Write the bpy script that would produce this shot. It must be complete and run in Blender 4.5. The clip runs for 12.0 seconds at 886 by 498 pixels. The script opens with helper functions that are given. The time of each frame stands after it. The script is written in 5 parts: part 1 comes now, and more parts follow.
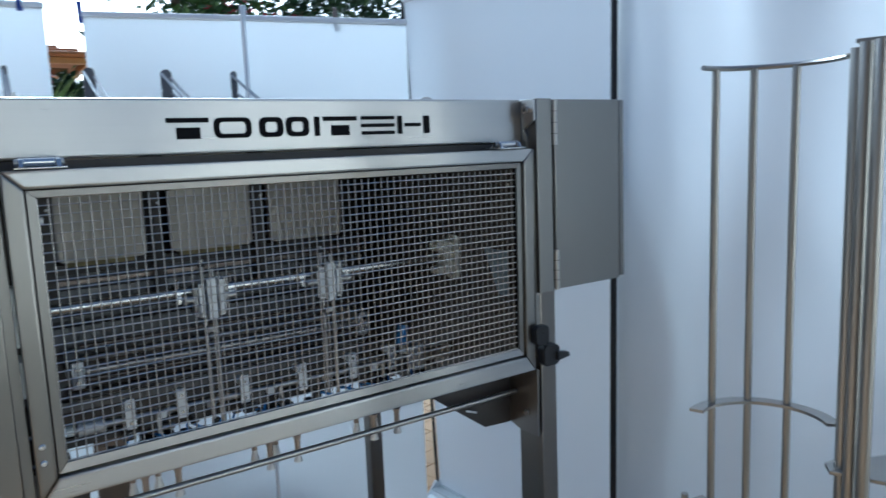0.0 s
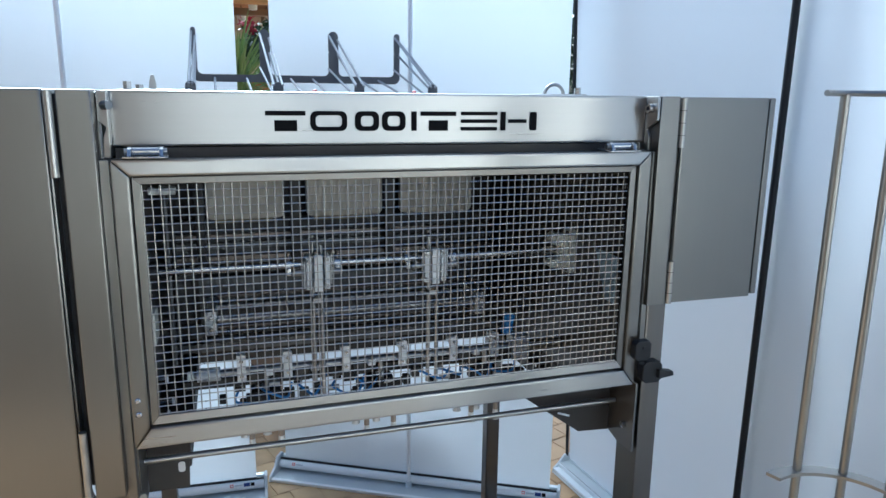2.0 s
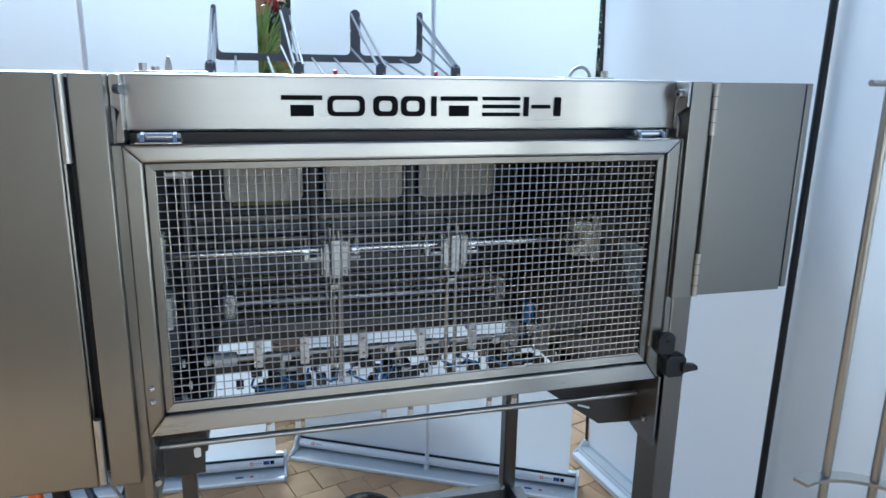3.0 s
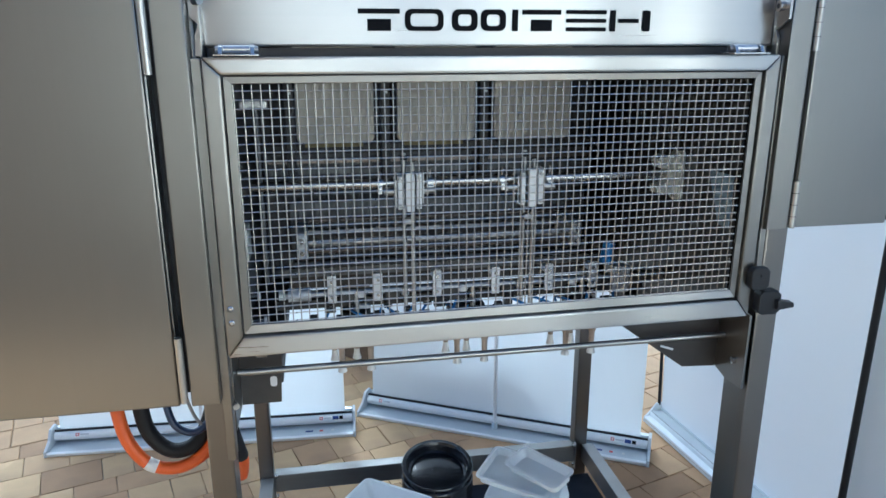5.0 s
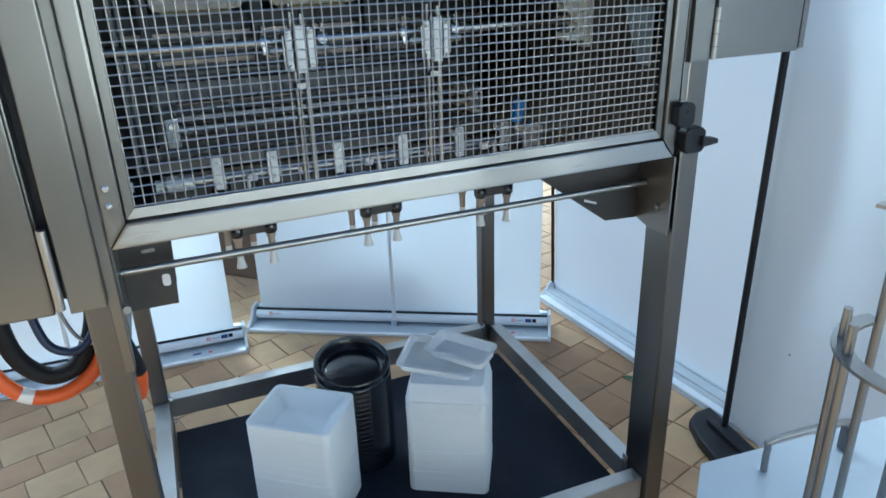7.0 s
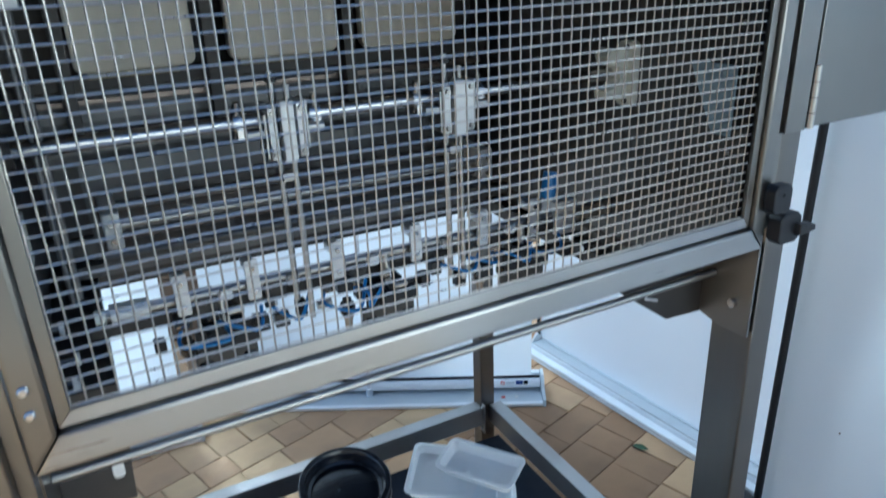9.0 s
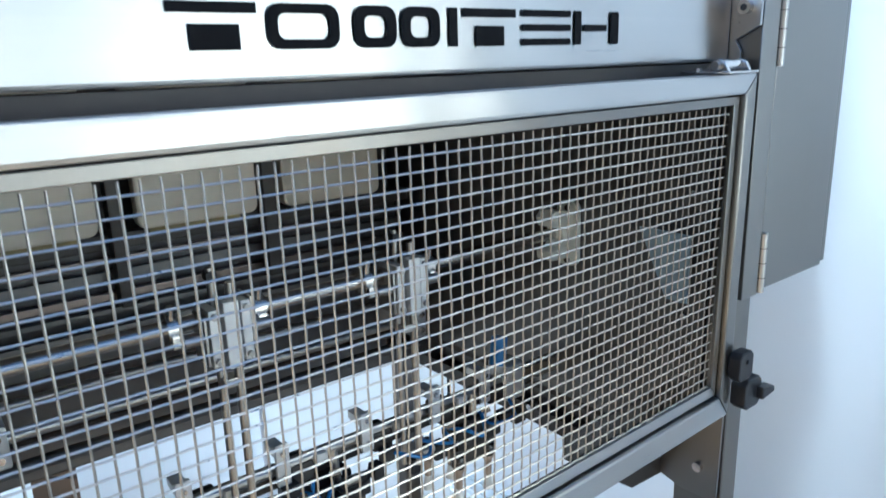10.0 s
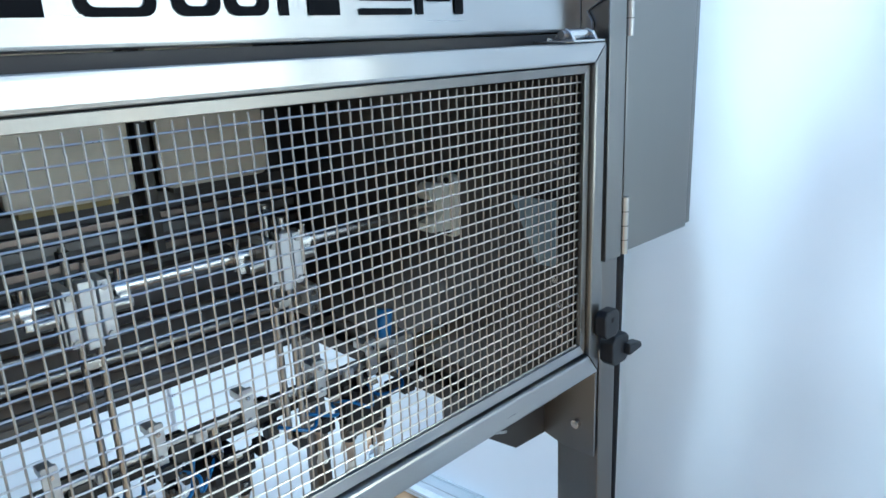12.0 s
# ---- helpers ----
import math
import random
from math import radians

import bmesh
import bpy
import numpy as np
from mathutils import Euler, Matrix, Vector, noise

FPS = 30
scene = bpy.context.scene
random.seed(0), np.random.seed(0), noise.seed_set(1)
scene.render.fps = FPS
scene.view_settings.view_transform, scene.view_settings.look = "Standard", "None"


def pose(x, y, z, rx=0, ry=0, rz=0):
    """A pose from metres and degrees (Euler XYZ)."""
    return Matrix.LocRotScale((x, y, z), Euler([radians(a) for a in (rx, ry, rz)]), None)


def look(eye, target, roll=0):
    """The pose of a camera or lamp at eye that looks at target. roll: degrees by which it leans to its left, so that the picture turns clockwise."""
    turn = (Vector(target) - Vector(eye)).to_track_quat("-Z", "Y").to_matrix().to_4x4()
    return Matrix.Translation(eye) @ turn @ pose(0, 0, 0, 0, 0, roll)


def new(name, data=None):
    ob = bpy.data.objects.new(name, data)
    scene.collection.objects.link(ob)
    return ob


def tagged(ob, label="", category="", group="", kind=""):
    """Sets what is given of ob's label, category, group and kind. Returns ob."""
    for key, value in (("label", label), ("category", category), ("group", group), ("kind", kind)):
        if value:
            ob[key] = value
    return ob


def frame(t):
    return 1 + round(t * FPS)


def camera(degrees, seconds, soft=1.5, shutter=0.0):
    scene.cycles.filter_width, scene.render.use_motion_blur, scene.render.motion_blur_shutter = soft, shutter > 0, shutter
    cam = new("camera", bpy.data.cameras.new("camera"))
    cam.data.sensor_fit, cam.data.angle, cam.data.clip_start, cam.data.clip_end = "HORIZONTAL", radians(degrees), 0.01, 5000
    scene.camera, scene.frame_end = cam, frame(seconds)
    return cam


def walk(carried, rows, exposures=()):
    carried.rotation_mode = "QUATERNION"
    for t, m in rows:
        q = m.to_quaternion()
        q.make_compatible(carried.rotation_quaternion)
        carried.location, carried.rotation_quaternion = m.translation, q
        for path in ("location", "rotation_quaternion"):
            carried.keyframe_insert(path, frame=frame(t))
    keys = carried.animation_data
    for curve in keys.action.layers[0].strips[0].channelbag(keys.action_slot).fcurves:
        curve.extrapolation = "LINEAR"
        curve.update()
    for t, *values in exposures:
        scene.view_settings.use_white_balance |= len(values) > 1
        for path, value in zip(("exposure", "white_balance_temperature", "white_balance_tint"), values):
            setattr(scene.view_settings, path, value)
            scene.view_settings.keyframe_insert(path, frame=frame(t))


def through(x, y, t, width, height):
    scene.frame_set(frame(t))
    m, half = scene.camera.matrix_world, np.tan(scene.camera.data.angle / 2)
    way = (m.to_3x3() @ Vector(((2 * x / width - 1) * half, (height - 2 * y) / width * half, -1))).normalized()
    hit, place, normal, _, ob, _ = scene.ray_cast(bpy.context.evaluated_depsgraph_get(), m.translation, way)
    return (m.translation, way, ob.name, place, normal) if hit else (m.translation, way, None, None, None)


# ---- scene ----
cam = camera(64.03, 12.0, 1.5, 0.4)
PATH = [
    (0, (-0.0213, -1.1495, 1.5183), (1.0582, 0.5109, 1.2394), -2.31),
    (0.5, (0.0685, -1.1790, 1.5493), (0.8970, 0.6098, 1.2123), -0.82),
    (1, (0.1232, -1.2053, 1.5765), (0.8842, 0.6023, 1.1850), 0.13),
    (1.5, (0.1508, -1.1987, 1.5956), (0.8004, 0.6473, 1.1831), 0.70),
    (2, (0.1705, -1.1946, 1.6148), (0.7427, 0.6730, 1.1850), 0.70),
    (2.5, (0.1900, -1.1792, 1.6277), (0.7266, 0.6893, 1.1577), 0.58),
    (3, (0.1869, -1.1626, 1.6284), (0.6937, 0.7081, 1.1350), 1.02),
    (3.5, (0.1640, -1.1553, 1.6187), (0.5533, 0.7403, 1.1138), 0.92),
    (3.7, (0.1601, -1.1553, 1.6070), (0.5137, 0.7468, 1.1002), 1.17),
    (5.3, (0.1628, -1.1266, 1.5087), (0.5108, 0.7610, 0.9466), -0.47),
    (5.5, (0.1599, -1.1130, 1.4972), (0.5717, 0.7590, 0.9260), -0.59),
    (6, (0.1398, -1.0858, 1.4641), (0.6851, 0.7397, 0.8556), -0.89),
    (6.5, (0.1100, -1.0580, 1.4326), (0.7323, 0.7134, 0.7434), -1.34),
    (6.7, (0.0990, -1.0417, 1.4172), (0.7452, 0.7057, 0.6900), -1.72),
    (8.3, (0.0923, -0.7959, 1.3649), (0.8701, 0.8189, 0.4776), -0.96),
    (8.5, (0.1030, -0.7449, 1.3852), (0.8956, 0.8843, 0.5382), -2.04),
    (8.7, (0.0937, -0.7098, 1.4040), (0.9051, 0.9297, 0.5955), -2.13),
    (9, (0.1007, -0.6523, 1.4454), (0.9409, 0.9975, 0.6890), -2.28),
    (9.5, (0.0910, -0.5689, 1.4849), (1.1595, 1.0009, 0.8572), -1.18),
    (10, (0.0666, -0.4932, 1.5373), (1.2593, 1.0286, 1.0259), -1.81),
    (10.5, (0.0449, -0.4986, 1.5461), (1.2502, 1.0346, 1.1026), -1.16),
    (11, (0.0680, -0.5263, 1.5283), (1.3097, 0.9711, 1.0633), -0.87),
    (11.5, (0.1041, -0.5427, 1.5245), (1.4344, 0.8594, 1.0103), -2.09),
    (12, (0.1172, -0.5663, 1.5190), (1.4383, 0.8287, 0.9633), -2.66),
]
EXPOSURES = [(0, 0.92, 4500, -6), (2, 1.30, 4600, -5), (3.7, 1.48, 4610, -5), (5.3, 1.73, 4540, -7), (6.6, 1.70, 4430, -10), (9, 1.80, 4440, -8), (10.2, 2.03, 4540, -7), (12, 1.98, 4400, -9)]
walk(cam, [(t, look(eye, target, roll)) for t, eye, target, roll in PATH], EXPOSURES)

# ---- light ----
world = bpy.data.worlds.new("world")
scene.world = world
world.use_nodes = True
wn = world.node_tree
sky = wn.nodes.new("ShaderNodeTexSky")
sky.sky_type = "NISHITA"
sky.sun_disc = False
sky.sun_elevation = radians(35)
sky.sun_rotation = radians(-2)
sky.air_density, sky.dust_density, sky.ozone_density = 0.35, 8.0, 0.3
wn.links.new(sky.outputs[0], wn.nodes["Background"].inputs[0])
wn.nodes["Background"].inputs[1].default_value = 0.15
sun_data = bpy.data.lights.new("sun", "SUN")
sun_data.energy, sun_data.angle, sun_data.color = 1.15, radians(12), (1.0, 0.94, 0.86)
sun = new("sun", sun_data)
sun.matrix_world = look((0.33, 5.6, 3.73), (0.5, 0.7, 0.3))


# ---- materials ----
def material(name, color, rough=0.5, metal=0.0, vary=0.12, scale=8.0, bump=0.0, bump_scale=60.0, stretch=(1, 1, 1), tint=None, tint_amount=0.0, tint_scale=3.0, piece=0.0, coat=0.0, trans=0.0, rough_vary=0.1):
    """A surface with colour variation at two scales, grain relief and, where given, stains of a second colour."""
    m = bpy.data.materials.new(name)
    m.use_nodes = True
    nt = m.node_tree
    b = nt.nodes["Principled BSDF"]
    link = nt.links.new
    b.inputs["Metallic"].default_value = metal
    co = nt.nodes.new("ShaderNodeTexCoord")
    mp = nt.nodes.new("ShaderNodeMapping")
    mp.inputs["Scale"].default_value = stretch
    link(co.outputs["Object"], mp.inputs[0])
    big = nt.nodes.new("ShaderNodeTexNoise")
    big.inputs["Scale"].default_value = scale
    big.inputs["Detail"].default_value = 5
    link(mp.outputs[0], big.inputs["Vector"])
    fine = nt.nodes.new("ShaderNodeTexNoise")
    fine.inputs["Scale"].default_value = bump_scale
    fine.inputs["Detail"].default_value = 3
    link(mp.outputs[0], fine.inputs["Vector"])
    mix = nt.nodes.new("ShaderNodeMixRGB")
    mix.inputs[1].default_value = (*[c * (1 - vary) for c in color], 1)
    mix.inputs[2].default_value = (*[min(1, c * (1 + vary)) for c in color], 1)
    avg = nt.nodes.new("ShaderNodeMath")
    avg.operation = "MULTIPLY_ADD"
    avg.inputs[1].default_value = 0.35
    link(fine.outputs["Fac"], avg.inputs[0])
    half = nt.nodes.new("ShaderNodeMath")
    half.operation = "MULTIPLY"
    half.inputs[1].default_value = 0.65
    link(big.outputs["Fac"], half.inputs[0])
    link(half.outputs[0], avg.inputs[2])
    link(avg.outputs[0], mix.inputs[0])
    out = mix.outputs[0]
    if tint:
        st = nt.nodes.new("ShaderNodeTexNoise")
        st.inputs["Scale"].default_value = tint_scale
        st.inputs["Detail"].default_value = 6
        link(mp.outputs[0], st.inputs["Vector"])
        rr = nt.nodes.new("ShaderNodeMapRange")
        rr.inputs["From Min"].default_value, rr.inputs["From Max"].default_value = 0.48, 0.72
        rr.inputs["To Max"].default_value = tint_amount
        link(st.outputs["Fac"], rr.inputs[0])
        tm = nt.nodes.new("ShaderNodeMixRGB")
        tm.inputs[2].default_value = (*tint, 1)
        link(rr.outputs[0], tm.inputs[0])
        link(out, tm.inputs[1])
        out = tm.outputs[0]
    if piece:
        info = nt.nodes.new("ShaderNodeObjectInfo")
        hsv = nt.nodes.new("ShaderNodeHueSaturation")
        pr = nt.nodes.new("ShaderNodeMapRange")
        pr.inputs["To Min"].default_value, pr.inputs["To Max"].default_value = 1 - piece, 1 + piece
        link(info.outputs["Random"], pr.inputs[0])
        link(pr.outputs[0], hsv.inputs["Value"])
        link(out, hsv.inputs["Color"])
        out = hsv.outputs[0]
    link(out, b.inputs["Base Color"])
    rv = nt.nodes.new("ShaderNodeMapRange")
    rv.inputs["To Min"].default_value, rv.inputs["To Max"].default_value = max(0.02, rough - rough_vary), min(1, rough + rough_vary)
    link(avg.outputs[0], rv.inputs[0])
    link(rv.outputs[0], b.inputs["Roughness"])
    if bump:
        bp = nt.nodes.new("ShaderNodeBump")
        bp.inputs["Strength"].default_value = bump
        bp.inputs["Distance"].default_value = 0.002
        link(fine.outputs["Fac"], bp.inputs["Height"])
        link(bp.outputs[0], b.inputs["Normal"])
    if coat:
        b.inputs["Coat Weight"].default_value = coat
    if trans:
        b.inputs["Transmission Weight"].default_value = trans
    return m


def sheet_material(name, color, through=0.3):
    """Thin printed film or cloth: matt, and it lets some light through."""
    m = material(name, color, 0.55, 0, 0.03, 2.5, 0.05, 400)
    nt = m.node_tree
    b = nt.nodes["Principled BSDF"]
    tr = nt.nodes.new("ShaderNodeBsdfTranslucent")
    tr.inputs[0].default_value = (*color, 1)
    mx = nt.nodes.new("ShaderNodeMixShader")
    mx.inputs[0].default_value = through
    nt.links.new(b.outputs[0], mx.inputs[1])
    nt.links.new(tr.outputs[0], mx.inputs[2])
    nt.links.new(mx.outputs[0], nt.nodes["Material Output"].inputs[0])
    return m


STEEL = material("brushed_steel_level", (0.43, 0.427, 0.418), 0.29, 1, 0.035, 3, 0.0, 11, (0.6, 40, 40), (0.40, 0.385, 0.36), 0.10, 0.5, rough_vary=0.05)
# Same steel brushed upright; its colour is darkened for the dim surroundings it mirrors.
STEEL_UP = material("brushed_steel_upright_dim", (0.225, 0.221, 0.212), 0.29, 1, 0.025, 3, 0.0, 11, (40, 40, 0.6), (0.19, 0.18, 0.165), 0.07, 0.4, rough_vary=0.02)


def brushed(m, amount, turn):
    """Gives a metal the stretched gloss of brushing; turn 0.25 is for level brushing, 0 for upright."""
    nt = m.node_tree
    b = nt.nodes["Principled BSDF"]
    tan = nt.nodes.new("ShaderNodeTangent")
    tan.direction_type, tan.axis = "RADIAL", "Z"
    nt.links.new(tan.outputs[0], b.inputs["Tangent"])
    b.inputs["Anisotropic"].default_value, b.inputs["Anisotropic Rotation"].default_value = amount, turn


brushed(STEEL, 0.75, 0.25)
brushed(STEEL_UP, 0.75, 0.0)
STEEL_TUBE = material("ground_steel_tube", (0.42, 0.415, 0.40), 0.36, 1, 0.12, 5, 0.08, 90, (1, 1, 1), (0.34, 0.30, 0.25), 0.4, 5)
STEEL_BASE = material("dull_steel_rail", (0.43, 0.43, 0.425), 0.48, 1, 0.08, 6, 0.05, 90, (1, 1, 1), (0.22, 0.18, 0.14), 0.4, 4)
STEEL_BRIGHT = material("polished_steel", (0.60, 0.592, 0.575), 0.24, 1, 0.06, 8, 0.03, 120)
# Same wire in two tones: level wires lightened for sky highlights, uprights darkened.
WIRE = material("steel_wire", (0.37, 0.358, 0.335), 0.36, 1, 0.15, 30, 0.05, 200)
WIRE_SKYLIT = material("skylit_steel_wire", (0.58, 0.553, 0.505), 0.30, 1, 0.12, 30, 0.05, 200)
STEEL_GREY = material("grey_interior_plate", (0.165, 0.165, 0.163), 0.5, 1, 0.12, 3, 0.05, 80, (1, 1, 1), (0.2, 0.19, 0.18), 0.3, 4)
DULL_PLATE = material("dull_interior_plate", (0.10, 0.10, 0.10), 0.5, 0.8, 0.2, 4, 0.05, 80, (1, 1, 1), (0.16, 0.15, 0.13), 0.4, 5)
ALU = material("anodised_aluminium", (0.64, 0.68, 0.71), 0.45, 0.5, 0.06, 4, 0.04, 150, (8, 1, 8))
ALU_LIGHT = material("light_aluminium", (0.84, 0.86, 0.88), 0.42, 0.1, 0.05, 4, 0.03, 150)
END_CAP = material("grey_cap_plastic", (0.60, 0.635, 0.665), 0.65, 0, 0.05, 6, 0.03, 150)
BASE_WHITE = material("matt_white_aluminium", (0.74, 0.78, 0.82), 0.6, 0.0, 0.04, 4, 0.03, 150)
ALU_CAST = material("grey_clamp_casting", (0.66, 0.67, 0.67), 0.40, 0.4, 0.1, 20, 0.08, 200)
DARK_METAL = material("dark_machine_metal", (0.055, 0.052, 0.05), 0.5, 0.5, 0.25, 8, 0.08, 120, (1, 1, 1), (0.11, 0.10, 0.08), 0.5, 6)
BROWN_BAR = material("bronzed_guide_bar", (0.20, 0.17, 0.15), 0.34, 1, 0.15, 6, 0.05, 120)
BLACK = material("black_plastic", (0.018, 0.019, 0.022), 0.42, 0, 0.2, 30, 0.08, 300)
BLACK_GLOSS = material("black_tray_plastic", (0.008, 0.010, 0.016), 0.24, 0, 0.2, 20, 0.03, 120, coat=0.4)
GREY_RACK = material("grey_painted_plate", (0.13, 0.135, 0.145), 0.5, 0.2, 0.12, 12, 0.05, 200)
RACK_BAR = material("dull_silver_bar", (0.34, 0.355, 0.38), 0.55, 0.2, 0.08, 20)
NAVY = material("dark_blue_black_board", (0.009, 0.013, 0.023), 0.7, 0, 0.25, 5, 0.1, 150, (1, 1, 1), (0.03, 0.035, 0.045), 0.5, 7)
CLEAR_PLATE = material("clear_acrylic", (0.50, 0.64, 0.72), 0.16, 0, 0.03, 6, 0.02, 60, trans=0.35)
BEIGE = material("cream_plastic_panel", (0.64, 0.60, 0.50), 0.42, 0, 0.08, 4, 0.05, 90, (1, 1, 1), (0.5, 0.46, 0.38), 0.4, 3)
CREAM = material("cream_bearing_plastic", (0.76, 0.78, 0.71), 0.4, 0, 0.06, 10, 0.04, 120)
YELLOW = material("yellow_warning_tape", (0.24, 0.195, 0.07), 0.5, 0, 0.2, 20)
BLUE_TUBE = material("blue_air_tube", (0.05, 0.20, 0.52), 0.3, 0, 0.15, 20)
CUP = material("tan_suction_rubber", (0.34, 0.28, 0.225), 0.5, 0, 0.15, 30, 0.05, 150)
CUP_CLEAR = material("milky_cup_lip", (0.74, 0.75, 0.74), 0.4, 0, 0.08, 30, 0.03, 150)
SHEET = sheet_material("white_banner_film", (0.77, 0.815, 0.86), 0.37)
CLOTH = sheet_material("white_banner_cloth", (0.74, 0.77, 0.80), 0.12)
WHITE_TRAY = sheet_material("milky_white_plastic", (0.91, 0.95, 0.975), 0.14)
CLEAR_TRAY = sheet_material("frosted_clear_plastic", (0.94, 0.955, 0.965), 0.32)
# Banner film copy that passes less light, standing in for weaker backlight.
DIM_SHEET = sheet_material("dim_white_banner_film", (0.77, 0.81, 0.85), 0.30)
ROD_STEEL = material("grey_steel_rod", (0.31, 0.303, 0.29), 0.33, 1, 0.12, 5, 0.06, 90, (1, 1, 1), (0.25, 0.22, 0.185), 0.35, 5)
# Darker copy of the upright steel; the legs' shade is put into its colour.
SHADED_STEEL = material("shaded_steel_post", (0.19, 0.183, 0.172), 0.30, 1, 0.06, 3, 0.03, 11, (40, 40, 0.6), (0.20, 0.165, 0.13), 0.35, 0.5, rough_vary=0.05)
ORANGE = material("orange_hose_rubber", (0.68, 0.115, 0.010), 0.45, 0, 0.15, 20, 0.06, 150, (1, 1, 1), (0.40, 0.07, 0.01), 0.4, 9)
HOSE_BLACK = material("black_hose_rubber", (0.009, 0.009, 0.011), 0.6, 0, 0.2, 30, 0.05, 200)
HOSE_NAVY = material("navy_hose_rubber", (0.012, 0.03, 0.09), 0.38, 0, 0.15, 30, 0.05, 200)
CABLE = material("grey_cable", (0.30, 0.31, 0.33), 0.5, 0, 0.1, 30)
TAG = material("white_paper_tag", (0.78, 0.77, 0.75), 0.6, 0, 0.05, 30)
INK = material("black_vinyl", (0.004, 0.004, 0.005), 0.75, 0, 0.15, 30)
INK.node_tree.nodes["Principled BSDF"].inputs["Specular IOR Level"].default_value = 0.15
INK_BLUE = material("dark_blue_print", (0.02, 0.05, 0.22), 0.5, 0, 0.1, 30)
INK_RED = material("red_print", (0.60, 0.06, 0.06), 0.5, 0, 0.1, 30)
INK_PALE = material("pale_grey_print", (0.55, 0.56, 0.6), 0.5, 0, 0.1, 30)
PEG_BLUE = material("blue_clip_plastic", (0.02, 0.05, 0.30), 0.35, 0, 0.1, 30)
PEG_BROWN = material("brown_grey_clip", (0.20, 0.17, 0.15), 0.5, 0, 0.15, 30)
JOINT = material("grey_brown_grit", (0.33, 0.295, 0.24), 0.95, 0, 0.3, 40, 0.4, 300)
LEAF = material("green_leaf", (0.05, 0.11, 0.025), 0.5, 0, 0.4, 6, 0.05, 80, (1, 1, 1), (0.12, 0.16, 0.03), 0.6, 3)
LEAF_DARK = material("dark_green_leaf", (0.025, 0.06, 0.02), 0.5, 0, 0.4, 6)
BLADE = material("yucca_blade", (0.21, 0.29, 0.08), 0.40, 0, 0.35, 5, 0.05, 80, (1, 1, 1), (0.38, 0.36, 0.12), 0.6, 3)
FLOWER = material("red_petal", (0.42, 0.02, 0.06), 0.5, 0, 0.25, 20)
BARK = material("grey_brown_bark", (0.14, 0.10, 0.07), 0.9, 0, 0.3, 10, 0.5, 60)
TERRACOTTA = material("terracotta", (0.48, 0.20, 0.07), 0.8, 0, 0.2, 6, 0.2, 80)
TAUPE = material("taupe_render", (0.50, 0.465, 0.42), 0.9, 0, 0.15, 0.9, 0.2, 40)
RENDER = material("light_render", (0.86, 0.78, 0.66), 0.9, 0, 0.18, 0.9, 0.2, 40)
BROWN_WALL = material("brown_render", (0.085, 0.062, 0.042), 0.9, 0, 0.25, 0.8, 0.3, 30)
PLASTER = material("warm_plaster", (0.55, 0.42, 0.28), 0.9, 0, 0.1, 2, 0.2, 60)
WOOD = material("brown_wood", (0.22, 0.12, 0.06), 0.6, 0, 0.25, 4, 0.15, 60, (1, 1, 8))
WOOD_DARK = material("dark_brown_boards", (0.115, 0.078, 0.048), 0.7, 0, 0.25, 4, 0.15, 60, (1, 1, 8))
WOOD_WARM = material("orange_brown_timber", (0.62, 0.30, 0.08), 0.55, 0, 0.2, 4, 0.12, 60, (1, 1, 8))
LAMP_WHITE = material("white_lamp_glass", (0.85, 0.8, 0.7), 0.4)

for m, level in ((NAVY, 0.2), (BLACK, 0.3), (HOSE_BLACK, 0.3)):
    m.node_tree.nodes["Principled BSDF"].inputs["Specular IOR Level"].default_value = level


